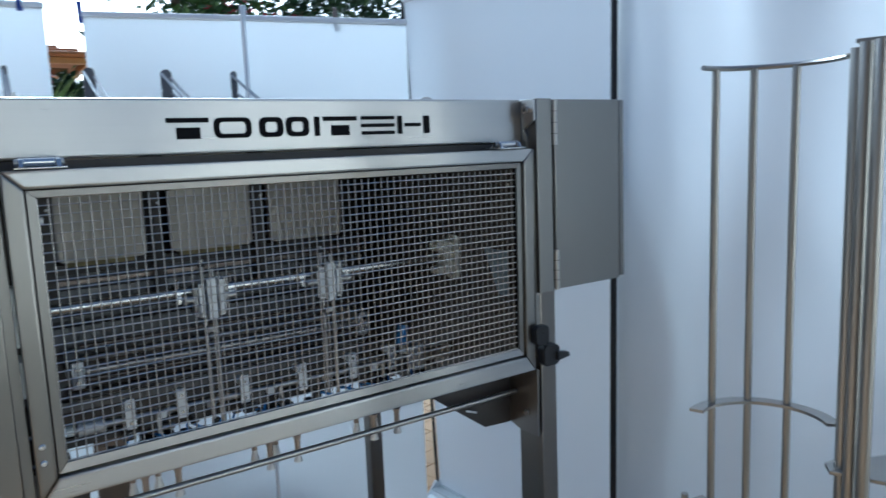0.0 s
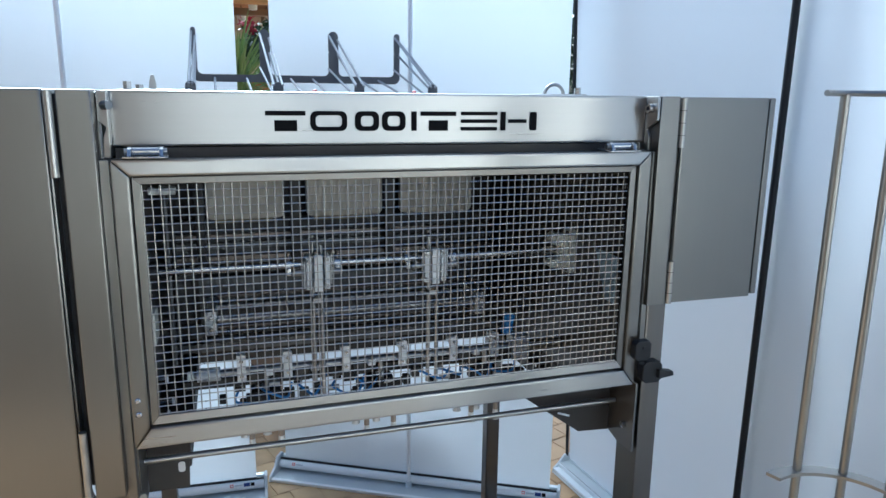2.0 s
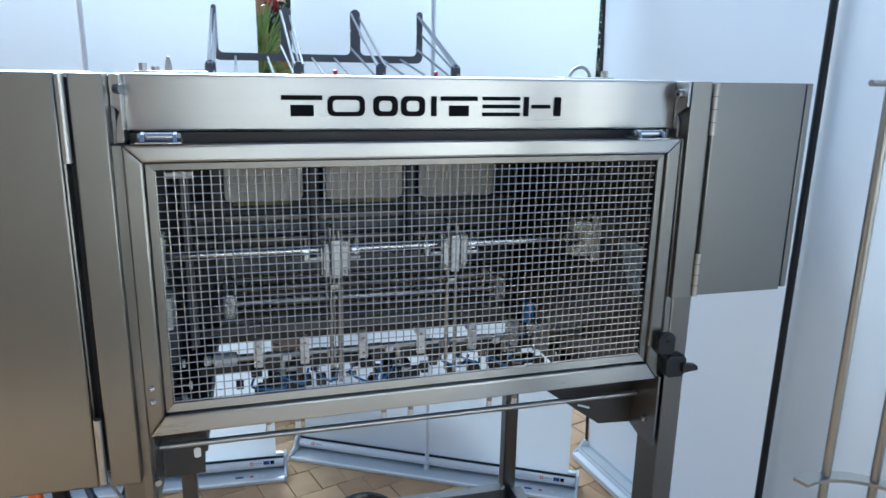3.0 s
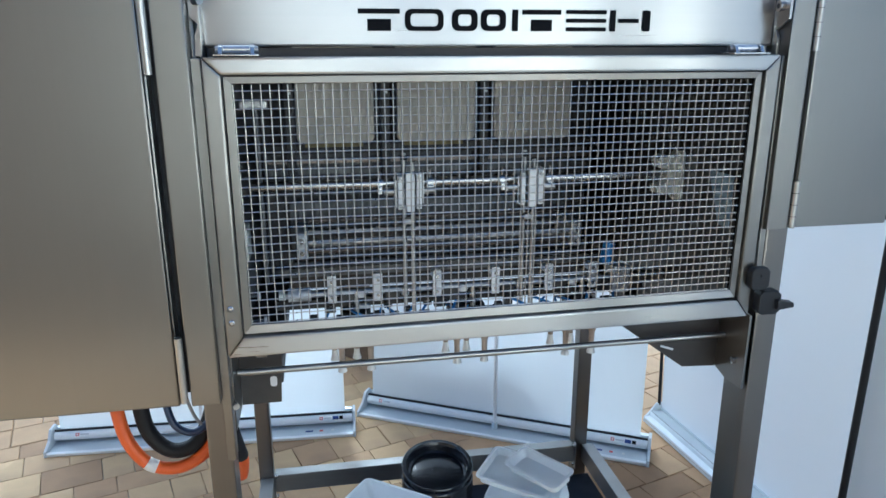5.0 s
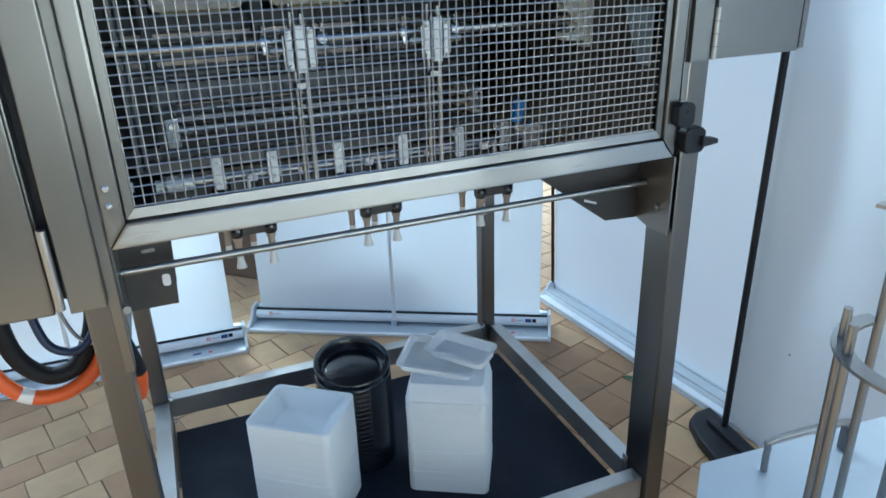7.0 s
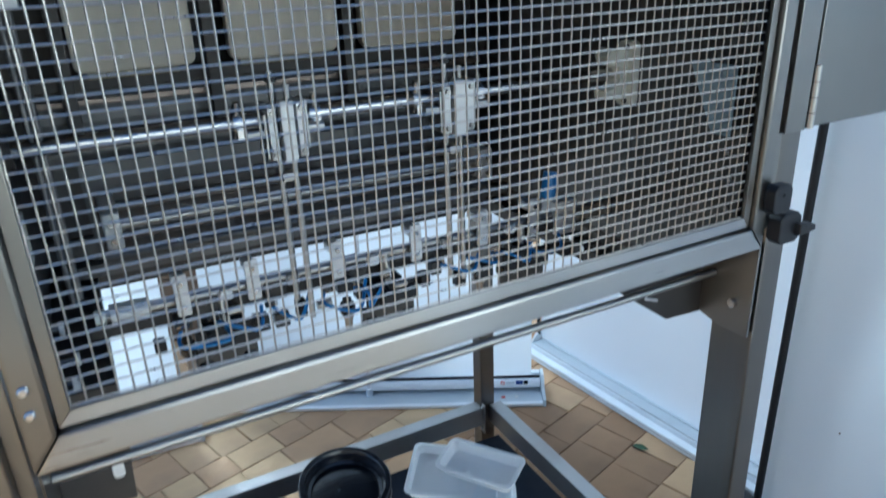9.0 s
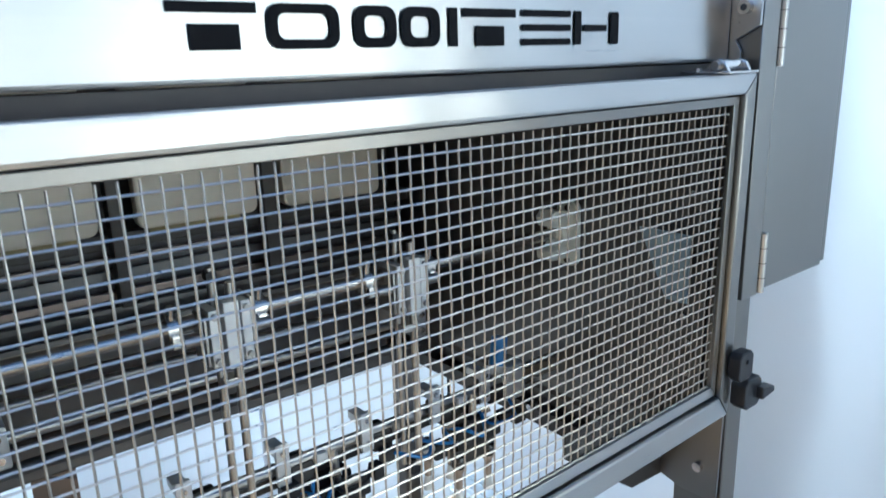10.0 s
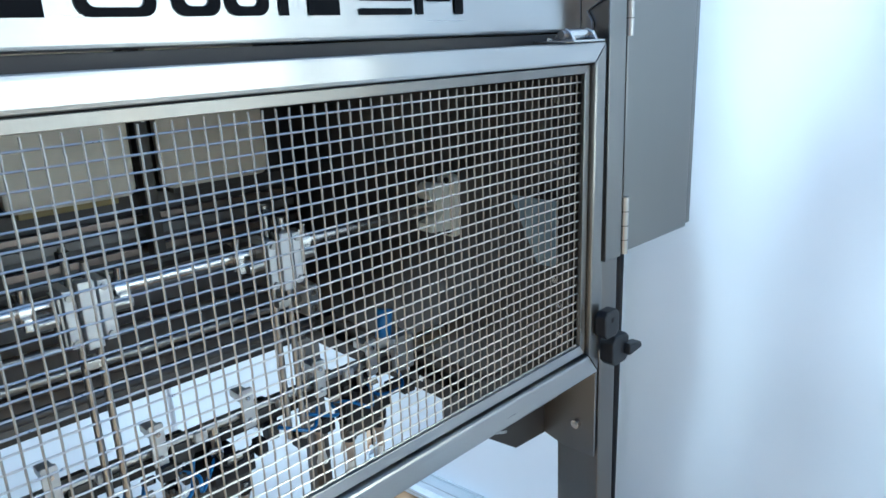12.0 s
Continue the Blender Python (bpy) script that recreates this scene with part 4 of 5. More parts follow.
part("rear_plate", prism(cut_plate(arms, 1.638, 1.664, 1.823), RY - 0.005, RY + 0.005), GREY_RACK, rack, "grey cut plate with rounded upright arms")
for ax, kx, w in arms:
    top = 1.823
    part("front_plate", prism(rounded(0.032, 0.060, 0.015, 6, kx, 1.606), KY - 0.005, KY + 0.005, "y", 0.001), GREY_RACK, rack)
    for dx in (-w / 2 + 0.003, w / 2 - 0.003):
        part("rack_bar", rod((ax + dx, RY, top - 0.014 - (0.014 if dx > 0 else 0)), (kx + dx * 0.9, KY - 0.01, 1.626), 0.0042, n=8), RACK_BAR, rack)
    part("rack_bar", rod((ax + w / 2 - 0.003, RY, 1.742), (kx + 0.01, KY - 0.03, 1.592), 0.0038, n=8), RACK_BAR, rack)
    part("rack_bar", rod((ax - w / 2, RY, 1.690), (kx - 0.012, KY - 0.03, 1.585), 0.0038, n=8), RACK_BAR, rack)
for ax in (0.155, 0.265, 0.42, 0.50, 0.675, 0.745):
    part("rack_bar", rod((ax, RY, 1.652), (ax + (ax - 0.1) * 0.06, KY, 1.585), 0.004, n=8), RACK_BAR, rack)

# ---- the cabinets on either side of the guard ----
def cabinet(name, x0, x1, y0, y1, z0, z1, hinge_x, hinge_z, edge, label, proud=0.002, joints=4):
    c = root(name, ((x0 + x1) / 2, y1, z0), label, "cabinet")
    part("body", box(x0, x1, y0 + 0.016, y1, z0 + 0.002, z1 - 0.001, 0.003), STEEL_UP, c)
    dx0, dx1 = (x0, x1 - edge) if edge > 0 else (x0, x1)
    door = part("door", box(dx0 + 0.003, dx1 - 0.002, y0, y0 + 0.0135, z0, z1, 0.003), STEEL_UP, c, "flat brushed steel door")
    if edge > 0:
        # Black strip laid in the door gap as its shade.
        part("edge_gap_shade", box(dx1 - 0.0015, dx1 + 0.003, y0 + 0.010, y0 + 0.0155, z0 + 0.004, z1 - 0.002), BLACK, c)
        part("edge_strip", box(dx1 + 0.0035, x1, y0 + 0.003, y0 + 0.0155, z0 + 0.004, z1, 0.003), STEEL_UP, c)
    for za, zb in hinge_z:
        h = part("hinge", rod((hinge_x, y0 - proud, za), (hinge_x, y0 - proud, zb), 0.0065, n=16), STEEL_TUBE, door, "long steel barrel hinge")
        for k in range(1, joints):
            z = za + (zb - za) * k / joints
            part("hinge_joint", rod((hinge_x, y0 - proud, z - 0.0006), (hinge_x, y0 - proud, z + 0.0006), 0.0068, n=16), DARK_METAL, h)
    return c


cabinet("electrical_box", 1.060, 1.287, -0.014, 0.12, 1.178, 1.606, 1.0570, ((1.180, 1.270), (1.506, 1.604)), 0.0175, "brushed steel electrical box hinged beside the guard", 0.006)
cabinet("control_cabinet", -0.62, -0.078, -0.052, 0.22, 0.926, 1.608, -0.0715, ((0.934, 1.052), (1.475, 1.605)), 0, "large plain brushed steel control cabinet hung on the machine", joints=1)


# ---- tray stacks on the shelf ----
SHELF = 0.104


def tray_mesh(name, w, d, drop, recess, mat, r=0.018):
    """A food tray from its rim down: outer skirt, rim, sloping walls and a stepped floor."""
    bm = bmesh.new()
    rings = [(w / 2 - 0.0003, d / 2 - 0.0003, -drop, r), (w / 2, d / 2, -0.003, r), (w / 2, d / 2, 0.0, r), (w / 2 - 0.008, d / 2 - 0.008, 0.0, r * 0.9),
             (w / 2 - 0.040, d / 2 - 0.040, -recess * 0.9, r * 0.7), (w / 2 - 0.045, d / 2 - 0.045, -recess, r * 0.6)]
    loops = [[bm.verts.new((x, y, z)) for x, y in rounded(2 * a, 2 * b, rr, 4)] for a, b, z, rr in rings]
    n = len(loops[0])
    for p, q in zip(loops, loops[1:]):
        for i in range(n):
            bm.faces.new((p[i], p[(i + 1) % n], q[(i + 1) % n], q[i]))
    bm.faces.new(loops[-1])
    bmesh.ops.recalc_face_normals(bm, faces=bm.faces)
    bm.transform(Matrix.Diagonal((SIZE, SIZE, SIZE, 1)))
    return mesh_of(name, bm, mat)


def stack(name, me, at, turn, count, step, label, loose=1.0, tilt=0.0):
    thing = root(name, at, label, "tray stack")
    thing.rotation_euler[2] = radians(turn)
    r = random.Random(count)
    for i in range(count):
        t = new("tray", me)
        t.parent = thing
        t.location = (loose * r.uniform(-0.0008, 0.0008), loose * r.uniform(-0.0008, 0.0008), SIZE * step * (i + 1))
        t.rotation_euler[2] = radians(loose * r.uniform(-0.4, 0.4))
    t.rotation_euler[0] = radians(tilt)
    t.location[2] += SIZE * 0.1 * math.sin(radians(tilt))
    return thing


stack("white_tray_stack", tray_mesh("tray", 0.211, 0.172, 0.0225, 0.036, WHITE_TRAY), (0.293, 0.376, SHELF), -37, 13, 0.0213, "stack of milky white plastic food trays on the dark shelf", 0.5)
stack("white_tray_stack", tray_mesh("tray", 0.204, 0.167, 0.0218, 0.036, WHITE_TRAY), (0.660, 0.332, SHELF), -29.5, 13, 0.0207, "stack of milky white plastic trays with loose lids on it", 0.5)


def round_tray():
    bm = lathe([(0.0998, -0.0136), (0.0997, -0.003), (0.0995, 0.0), (0.097, 0.003), (0.088, 0.003), (0.084, -0.002), (0.080, -0.022), (0.074, -0.026), (0.066, -0.024), (0.0, -0.026)], (0, 0, 0), 40)
    bm.transform(Matrix.Diagonal((SIZE, SIZE, SIZE, 1)))
    return mesh_of("tray", bm, BLACK_GLOSS)


stack("black_tray_stack", round_tray(), (0.457, 0.510, SHELF), 0, 20, 0.0136, "tall stack of glossy black round trays on the dark shelf", 0.0, 11)


def loose_lid(at, rx, ry, rz, w, d, h):
    bm = bmesh.new()
    rings = [(w / 2, d / 2, 0.0, 0.016), (w / 2 - 0.008, d / 2 - 0.008, 0.001, 0.013), (w / 2 - 0.012, d / 2 - 0.012, -h, 0.012), (w / 2 - 0.020, d / 2 - 0.020, -h - 0.001, 0.010)]
    loops = [[bm.verts.new((x, y, z)) for x, y in rounded(2 * a, 2 * b, rr, 4)] for a, b, z, rr in rings]
    n = len(loops[0])
    for p, q in zip(loops, loops[1:]):
        for i in range(n):
            bm.faces.new((p[i], p[(i + 1) % n], q[(i + 1) % n], q[i]))
    bm.faces.new(loops[-1])
    bmesh.ops.recalc_face_normals(bm, faces=bm.faces)
    bmesh.ops.solidify(bm, geom=list(bm.faces), thickness=0.0015)
    bm.transform(pose(*at, rx, ry, rz))
    return solo("clear_tray", bm, CLEAR_TRAY, "frosted clear plastic tray lying askew on the white stack", "tray", "loose clear trays")


loose_lid((0.654, 0.372, 0.441), 1, 4, -35, 0.196, 0.160, 0.018)
loose_lid((0.694, 0.340, 0.470), 12, -3, -59, 0.178, 0.088, 0.024)

# an upturned tray closes the second white stack
bm = bmesh.new()
loops = [[bm.verts.new((x, y, z)) for x, y in rounded(2 * a, 2 * b, r, 4)] for a, b, z, r in ((0.1015, 0.083, 0.0, 0.016), (0.1005, 0.082, 0.004, 0.016), (0.093, 0.074, 0.040, 0.014), (0.089, 0.070, 0.044, 0.012))]
for p, q in zip(loops, loops[1:]):
    for i in range(len(p)):
        bm.faces.new((p[i], p[(i + 1) % len(p)], q[(i + 1) % len(p)], q[i]))
bm.faces.new(loops[-1])
bmesh.ops.recalc_face_normals(bm, faces=bm.faces)
bm.transform(pose(0.660, 0.332, 0.3745, 0, 0, -29.5))
solo("white_tray", bm, WHITE_TRAY, "upturned milky white plastic tray on top of the white stack", "tray")


# ---- roll-up banners, seen from behind ----
def banner(left, right, top, label, sheet_in=(0.035, 0.045), pole=True, step=0.0, edge=False, lean=0.0, drop=0.0, film=None):
    a, b = Vector((*left, PAVING)), Vector((*right, PAVING))
    d = (b - a).normalized()
    n = Vector((-d.y, d.x, 0))
    length = (b - a).length
    m = Matrix(((d.x, n.x, 0, a.x), (d.y, n.y, 0, a.y), (0, 0, 1, a.z), (0, 0, 0, 1)))
    thing = root("roll_up_banner", (a + b) / 2, label, "banner", "roll-up banners round the machine")
    k = 1 + step
    if step:
        body = [(0.0, 0.003), (0.0, 0.026), (0.002, 0.028), (0.026, 0.031), (0.028, 0.046), (0.032, 0.050), (0.125, 0.050), (0.125, 0.003)]
        part("base_body", prism(body, 0.012, length - 0.012, "x", 0.001, None, m), BASE_WHITE, thing, "wide white stepped base")
        part("base_tray", box(0.014, length - 0.014, 0.036, 0.123, 0.0504, 0.0520, 0, None, m), ALU, thing, "flat grey top of the base")
        part("base_groove", box(0.012, length - 0.012, -0.0006, 0.003, 0.0165, 0.0180, 0, None, m), CABLE, thing)
        part("base_groove", box(0.012, length - 0.012, 0.0310, 0.0335, 0.0505, 0.0515, 0, None, m), CABLE, thing)
    else:
        lip = [(-0.022, 0.004), (-0.019, 0.0), (-0.008, 0.0), (-0.006, 0.010), (-0.010, 0.017), (-0.018, 0.017), (-0.022, 0.014)]
        part("base_lip", prism(lip, 0.012, length - 0.012, "x", 0, None, m), ALU_LIGHT, thing, "white rounded front lip")
        part("base_tray", box(0.012, length - 0.012, -0.0055, 0.125, 0.003, 0.012, 0.001, None, m), ALU, thing, "flat grey base tray")
        bm = rod((0.014, 0.080, 0.040), (length - 0.014, 0.080, 0.040), 0.0195, n=24)
        bm.transform(m)
        part("roller_tube", bm, ALU_LIGHT, thing, "white roller tube")
        part("base_back", box(0.012, length - 0.012, 0.101, 0.124, 0.0125, 0.068, 0.003, None, m), ALU, thing, "back of the base cassette")
    part("slot_seal", box(0.014, length - 0.014, 0.078, 0.0845, 0.0600 if not step else 0.0525, 0.0680 if not step else 0.060, 0, None, m), ALU if step else BLACK, thing)
    front = 0.0 if step else -0.024
    cap = [(front, 0.0), (0.13, 0.0), (0.13, 0.055), (0.108, 0.082), (0.060, 0.082), (0.030, 0.045), (front + 0.005, 0.024)]
    for u in (0.0, length - 0.011):
        part("end_cap", prism(cap, u, u + 0.011, "x", 0.002, None, m), END_CAP, thing, "grey end cap of the base")
    s0, s1 = sheet_in[0], length - sheet_in[1]
    bm = bmesh.new()
    cols, lines = 20, 26
    low = 0.052 if step else 0.064
    grid = [[bm.verts.new(m @ Vector((s0 + (s1 - s0) * i / cols, 0.086 + 0.0025 * math.sin(i * 0.8 + j * 0.25) * math.sin(math.pi * j / lines) + 0.004 * math.sin(math.pi * i / cols) * math.sin(2.2 * j / lines) - lean * j / lines, low + (top - drop * i / cols - PAVING - low) * j / lines))) for i in range(cols + 1)] for j in range(lines + 1)]
    for j in range(lines):
        for i in range(cols):
            bm.faces.new((grid[j][i], grid[j][i + 1], grid[j + 1][i + 1], grid[j + 1][i]))
    part("sheet", bm, film or SHEET, thing, "plain white back of the printed film")
    bm = box(s0 - 0.004, s1 + 0.004, 0.076 - lean, 0.096 - lean, top - PAVING - 0.012, top - PAVING + 0.008, 0.006, None, m)
    if drop:
        for v in bm.verts:
            along = (v.co - a).dot(d)
            v.co.z -= drop * (along - s0) / (s1 - s0)
    part("top_rail", bm, ALU_LIGHT, thing, "slim top rail")
    if pole:
        c = length * 0.487
        bm = rod((c, 0.060, 0.012), (c, 0.068, 0.70), 0.0085, n=14)
        rod((c, 0.068, 0.70), (c, 0.072, 1.42), 0.0075, bm, 14)
        rod((c, 0.072, 1.42), (c, 0.075, top - PAVING), 0.0090, bm, 14)
        bm.transform(m)
        part("pole", bm, ALU_LIGHT, thing, "jointed aluminium pole")
        foot = lathe([(0.0, 0.03), (0.013, 0.03), (0.014, 0.0), (0.0, 0.0)], (c, 0.060, 0.010), 14)
        foot.transform(m)
        part("pole_socket", foot, ALU, thing)
        hook = box(c - 0.010, c + 0.010, 0.066, 0.100, top - PAVING - 0.02, top - PAVING + 0.012, 0.003, None, m)
        part("pole_hook", hook, ALU_LIGHT, thing)
    if edge:
        bm = rod((s0 - 0.004, 0.074, 0.075), (s0 - 0.004, 0.080 - lean, top - PAVING), 0.007, n=10)
        bm.transform(m)
        part("edge_pole", bm, HOSE_BLACK, thing, "dark grey edge pole")
    return thing, m, length


def sticker(thing, m, u, v, z, w, h, mat, label, face="tube", lift=0.0):
    """A small printed mark on the roller tube or the base tray."""
    if face == "tube":
        bm = bmesh.new()
        for a0 in range(4):
            angs = [radians(150 + 50 * (h / 0.03) * (q / 4 - 0.5)) for q in (a0, a0 + 1)]
            p = [(uu, 0.080 + (0.0199 + lift) * math.cos(aa), 0.040 + (0.0199 + lift) * math.sin(aa)) for aa in angs for uu in (u, u + w)]
            vs = [bm.verts.new(x) for x in p]
            bm.faces.new((vs[0], vs[1], vs[3], vs[2]))
        bm.transform(m)
    else:
        bm = box(u, u + w, v, v + h, z, z + 0.0006, 0, None, m)
    part("sticker", bm, mat, thing, label, smooth=False)


b1, m1, l1 = banner((0.298, 1.716), (1.415, 1.104), 2.055, "roll-up banner with a white back and grey aluminium base", (0.035, 0.045), drop=0.06)
b2, m2, l2 = banner((-0.985, 1.606), (0.275, 1.546), 2.050, "roll-up banner with a bright white back on a grey base")
b3, m3, l3 = banner((1.540, 1.430), (1.672, 0.215), 2.125, "wide roll-up banner with a stepped white base", (0.010, 0.03), False, 0.9, True, 0.085, 0.0, DIM_SHEET)
for thing, m, u in ((b1, m1, 0.075), (b1, m1, l1 - 0.16), (b2, m2, l2 - 0.155), (b2, m2, 0.10)):
    sticker(thing, m, u, 0, 0, 0.014, 0.022, INK_RED, "small red printed ring")
    sticker(thing, m, u + 0.003, 0, 0, 0.008, 0.012, TAG, "white middle of the ring", "tube", 0.0006)
    sticker(thing, m, u + 0.018, 0, 0, 0.034, 0.010, INK_PALE, "pale printed bar")
    if u > 0.5:
        sticker(thing, m, u + 0.056, 0, 0, 0.026, 0.026, INK_BLUE, "dark blue printed bars")
        sticker(thing, m, u + 0.085, 0, 0, 0.016, 0.026, INK, "dark printed bars")
        sticker(thing, m, u - 0.06, 0.020, 0.0122, 0.032, 0.012, INK_BLUE, "blue and grey printed label", "tray")
        sticker(thing, m, u + 0.0, 0.020, 0.0122, 0.014, 0.012, INK_RED, "red printed dot", "tray")
        sticker(thing, m, u + 0.05, 0.020, 0.0122, 0.012, 0.014, TAG, "white printed label", "tray")

# pegs on the top rails
for x, y, z, mat, name, tilt in ((0.365, 1.775, 2.060, PEG_BLUE, "blue", 4), (0.165, 1.632, 2.065, PEG_BLUE, "blue", -3), (1.185, 1.335, 2.018, PEG_BROWN, "brown-grey", 18)):
    bm = prism([(-0.008, -0.040), (-0.002, -0.040), (-0.001, 0.0), (0.001, 0.0), (0.002, -0.040), (0.008, -0.040), (0.009, 0.0), (0.012, 0.036), (0.007, 0.038), (0.0, 0.008), (-0.007, 0.038), (-0.012, 0.036), (-0.009, 0.0)], -0.007, 0.007, "x", 0.001)
    bm.transform(pose(x, y, z, tilt, 0, -28))
    solo("spring_peg", bm, mat, f"{name} spring peg clipped on a banner's top rail", "peg", "pegs on the banners")

# ---- the cloth banner with a black foot and pole ----
cb = root("cloth_banner", (1.56, -0.2, PAVING), "white cloth banner with soft folds, black pole and black foot", "banner")
bm = bmesh.new()
cols, lines = 60, 40


def cloth(u, v):
    y = 0.362 - 1.382 * u
    x = 1.592 + 0.118 * y
    f = 0.008 * math.sin(9 * u + 2.5 * v) + 0.006 * math.sin(21 * u - 5 * v + 1) + 0.005 * math.sin(13 * v + 14 * u)
    f += 0.013 * noise.noise((u * 4, v * 3, 0.3)) + 0.010 * noise.noise((u * 9 + v * 4, v * 7, 2.3))
    return Vector((x + f * min(1, 6 * u, 5 * v), y, PAVING + 0.05 + 2.12 * v))


grid = [[bm.verts.new(cloth(i / cols, j / lines)) for i in range(cols + 1)] for j in range(lines + 1)]
for j in range(lines):
    for i in range(cols):
        bm.faces.new((grid[j][i], grid[j + 1][i], grid[j + 1][i + 1], grid[j][i + 1]))
part("sheet", bm, CLOTH, cb, "soft white cloth")
part("pole", rod((1.612, 0.344, PAVING + 0.03), (1.611, 0.318, PAVING + 2.2), 0.0105, n=14), BLACK, cb, "thin black pole")
bm = prism([(1.575, 0.440), (1.640, 0.445), (1.590, -0.05), (1.475, -0.96), (1.395, -0.96), (1.462, 0.17), (1.495, 0.33), (1.530, 0.415)], PAVING, PAVING + 0.036, "z", 0.008)
part("foot", bm, BLACK, cb, "wide black plastic foot")
part("foot_rib", box(1.560, 1.578, -0.90, 0.38, PAVING + 0.0365, PAVING + 0.052, 0.004, None, Matrix.Translation((1.57, 0.3, 0)) @ Matrix.Rotation(radians(-6.5), 4, "Z") @ Matrix.Translation((-1.57, -0.3, 0))), BLACK, cb)
bm = bmesh.new()
bmesh.ops.create_icosphere(bm, subdivisions=1, radius=0.004, matrix=Matrix.Translation((1.603, 0.149, 0.317)) @ Matrix.Diagonal((0.5, 0.7, 1, 1)))
part("stain", bm, PEG_BROWN, cb, "small dark speck on the cloth")

# ---- the round-tray holder of steel rods ----
CX, CY, CR = 0.952, -0.598, 0.103
stand = root("tray_holder", (CX, CY, PAVING), "tall steel rod holder for round trays beside the machine", "stand", "")


def on(a, r=CR, z=0.0):
    return (CX + r * math.cos(radians(a)), CY + r * math.sin(radians(a)), z)


def arc_strip(a0, a1, z, w, h, n=28, rad=CR):
    """A flat bent strip round the holder's axis."""
    bm = bmesh.new()
    ring = []
    for i in range(n + 1):
        a = a0 + (a1 - a0) * i / n
        ring.append([bm.verts.new(on(a, rad + dr, z + dz)) for dr, dz in ((-w / 2, -h / 2), (w / 2, -h / 2), (w / 2, h / 2), (-w / 2, h / 2))])
    for p, q in zip(ring, ring[1:]):
        for j in range(4):
            bm.faces.new((p[j], p[(j + 1) % 4], q[(j + 1) % 4], q[j]))
    bm.faces.new(ring[0][::-1])
    bm.faces.new(ring[-1])
    bmesh.ops.recalc_face_normals(bm, faces=bm.faces)
    return bm


PLATE_Z = 0.55
SHORT = Vector((-0.007, 0.008, 0))
for a in (82, 46, 12):
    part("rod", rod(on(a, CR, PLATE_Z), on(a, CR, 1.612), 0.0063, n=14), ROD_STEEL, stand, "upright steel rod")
for a in (150, 124):
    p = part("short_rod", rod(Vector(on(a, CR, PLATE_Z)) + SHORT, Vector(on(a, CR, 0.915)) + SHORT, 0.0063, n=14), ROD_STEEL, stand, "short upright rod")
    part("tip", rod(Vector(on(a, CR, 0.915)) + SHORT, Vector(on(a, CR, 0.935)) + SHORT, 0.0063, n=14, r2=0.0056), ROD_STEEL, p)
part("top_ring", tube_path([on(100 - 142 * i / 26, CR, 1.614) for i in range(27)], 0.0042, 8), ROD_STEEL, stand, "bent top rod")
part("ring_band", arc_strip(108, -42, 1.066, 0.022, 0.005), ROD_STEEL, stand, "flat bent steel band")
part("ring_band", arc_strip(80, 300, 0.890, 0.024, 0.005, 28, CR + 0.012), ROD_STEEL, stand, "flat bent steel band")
for a, r, dz in ((-45, CR, 0.0), (-52, CR + 0.016, 0.0), (-62, CR + 0.006, 0.004), (-70, CR + 0.024, 0.004)):
    p = Vector(on(a, r)) + Vector((-0.011, -0.015, 0))
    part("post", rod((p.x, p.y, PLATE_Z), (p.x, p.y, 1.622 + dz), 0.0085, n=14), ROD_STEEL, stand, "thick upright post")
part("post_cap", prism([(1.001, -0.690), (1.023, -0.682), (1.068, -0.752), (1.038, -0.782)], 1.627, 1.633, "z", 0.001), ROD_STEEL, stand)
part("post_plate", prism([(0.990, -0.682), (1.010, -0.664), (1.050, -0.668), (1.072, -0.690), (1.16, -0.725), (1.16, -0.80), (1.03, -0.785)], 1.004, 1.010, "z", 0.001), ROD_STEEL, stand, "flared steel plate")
part("base_plate", prism([(0.862, -0.318), (1.26, -0.352), (1.30, -0.86), (0.80, -0.86), (0.780, -0.40)], PLATE_Z - 0.008, PLATE_Z, "z", 0.001), ALU, stand, "grey metal base plate")
part("loop_handle", tube_path(spline([(0.945, -0.375, PLATE_Z), (0.946, -0.375, PLATE_Z + 0.045), (0.958, -0.376, PLATE_Z + 0.062), (1.10, -0.390, PLATE_Z + 0.062), (1.112, -0.391, PLATE_Z + 0.045), (1.113, -0.391, PLATE_Z)], 6), 0.0058, 10), ROD_STEEL, stand, "low bent rod loop")
part("hinge_tab", box(1.105, 1.125, -0.40, -0.38, PLATE_Z, PLATE_Z + 0.05, 0.003), GREY_RACK, stand)
for x, y in ((0.86, -0.42), (1.22, -0.42), (0.86, -0.80), (1.22, -0.80)):
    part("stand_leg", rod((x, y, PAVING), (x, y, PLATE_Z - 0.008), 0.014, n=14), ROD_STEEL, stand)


# ---- hoses hanging under the control cabinet ----
def hose(name, pts, r, mat, label):
    return solo(name, tube_path(spline(pts, 8), r, 16), mat, label, "hose", "hoses under the cabinet")


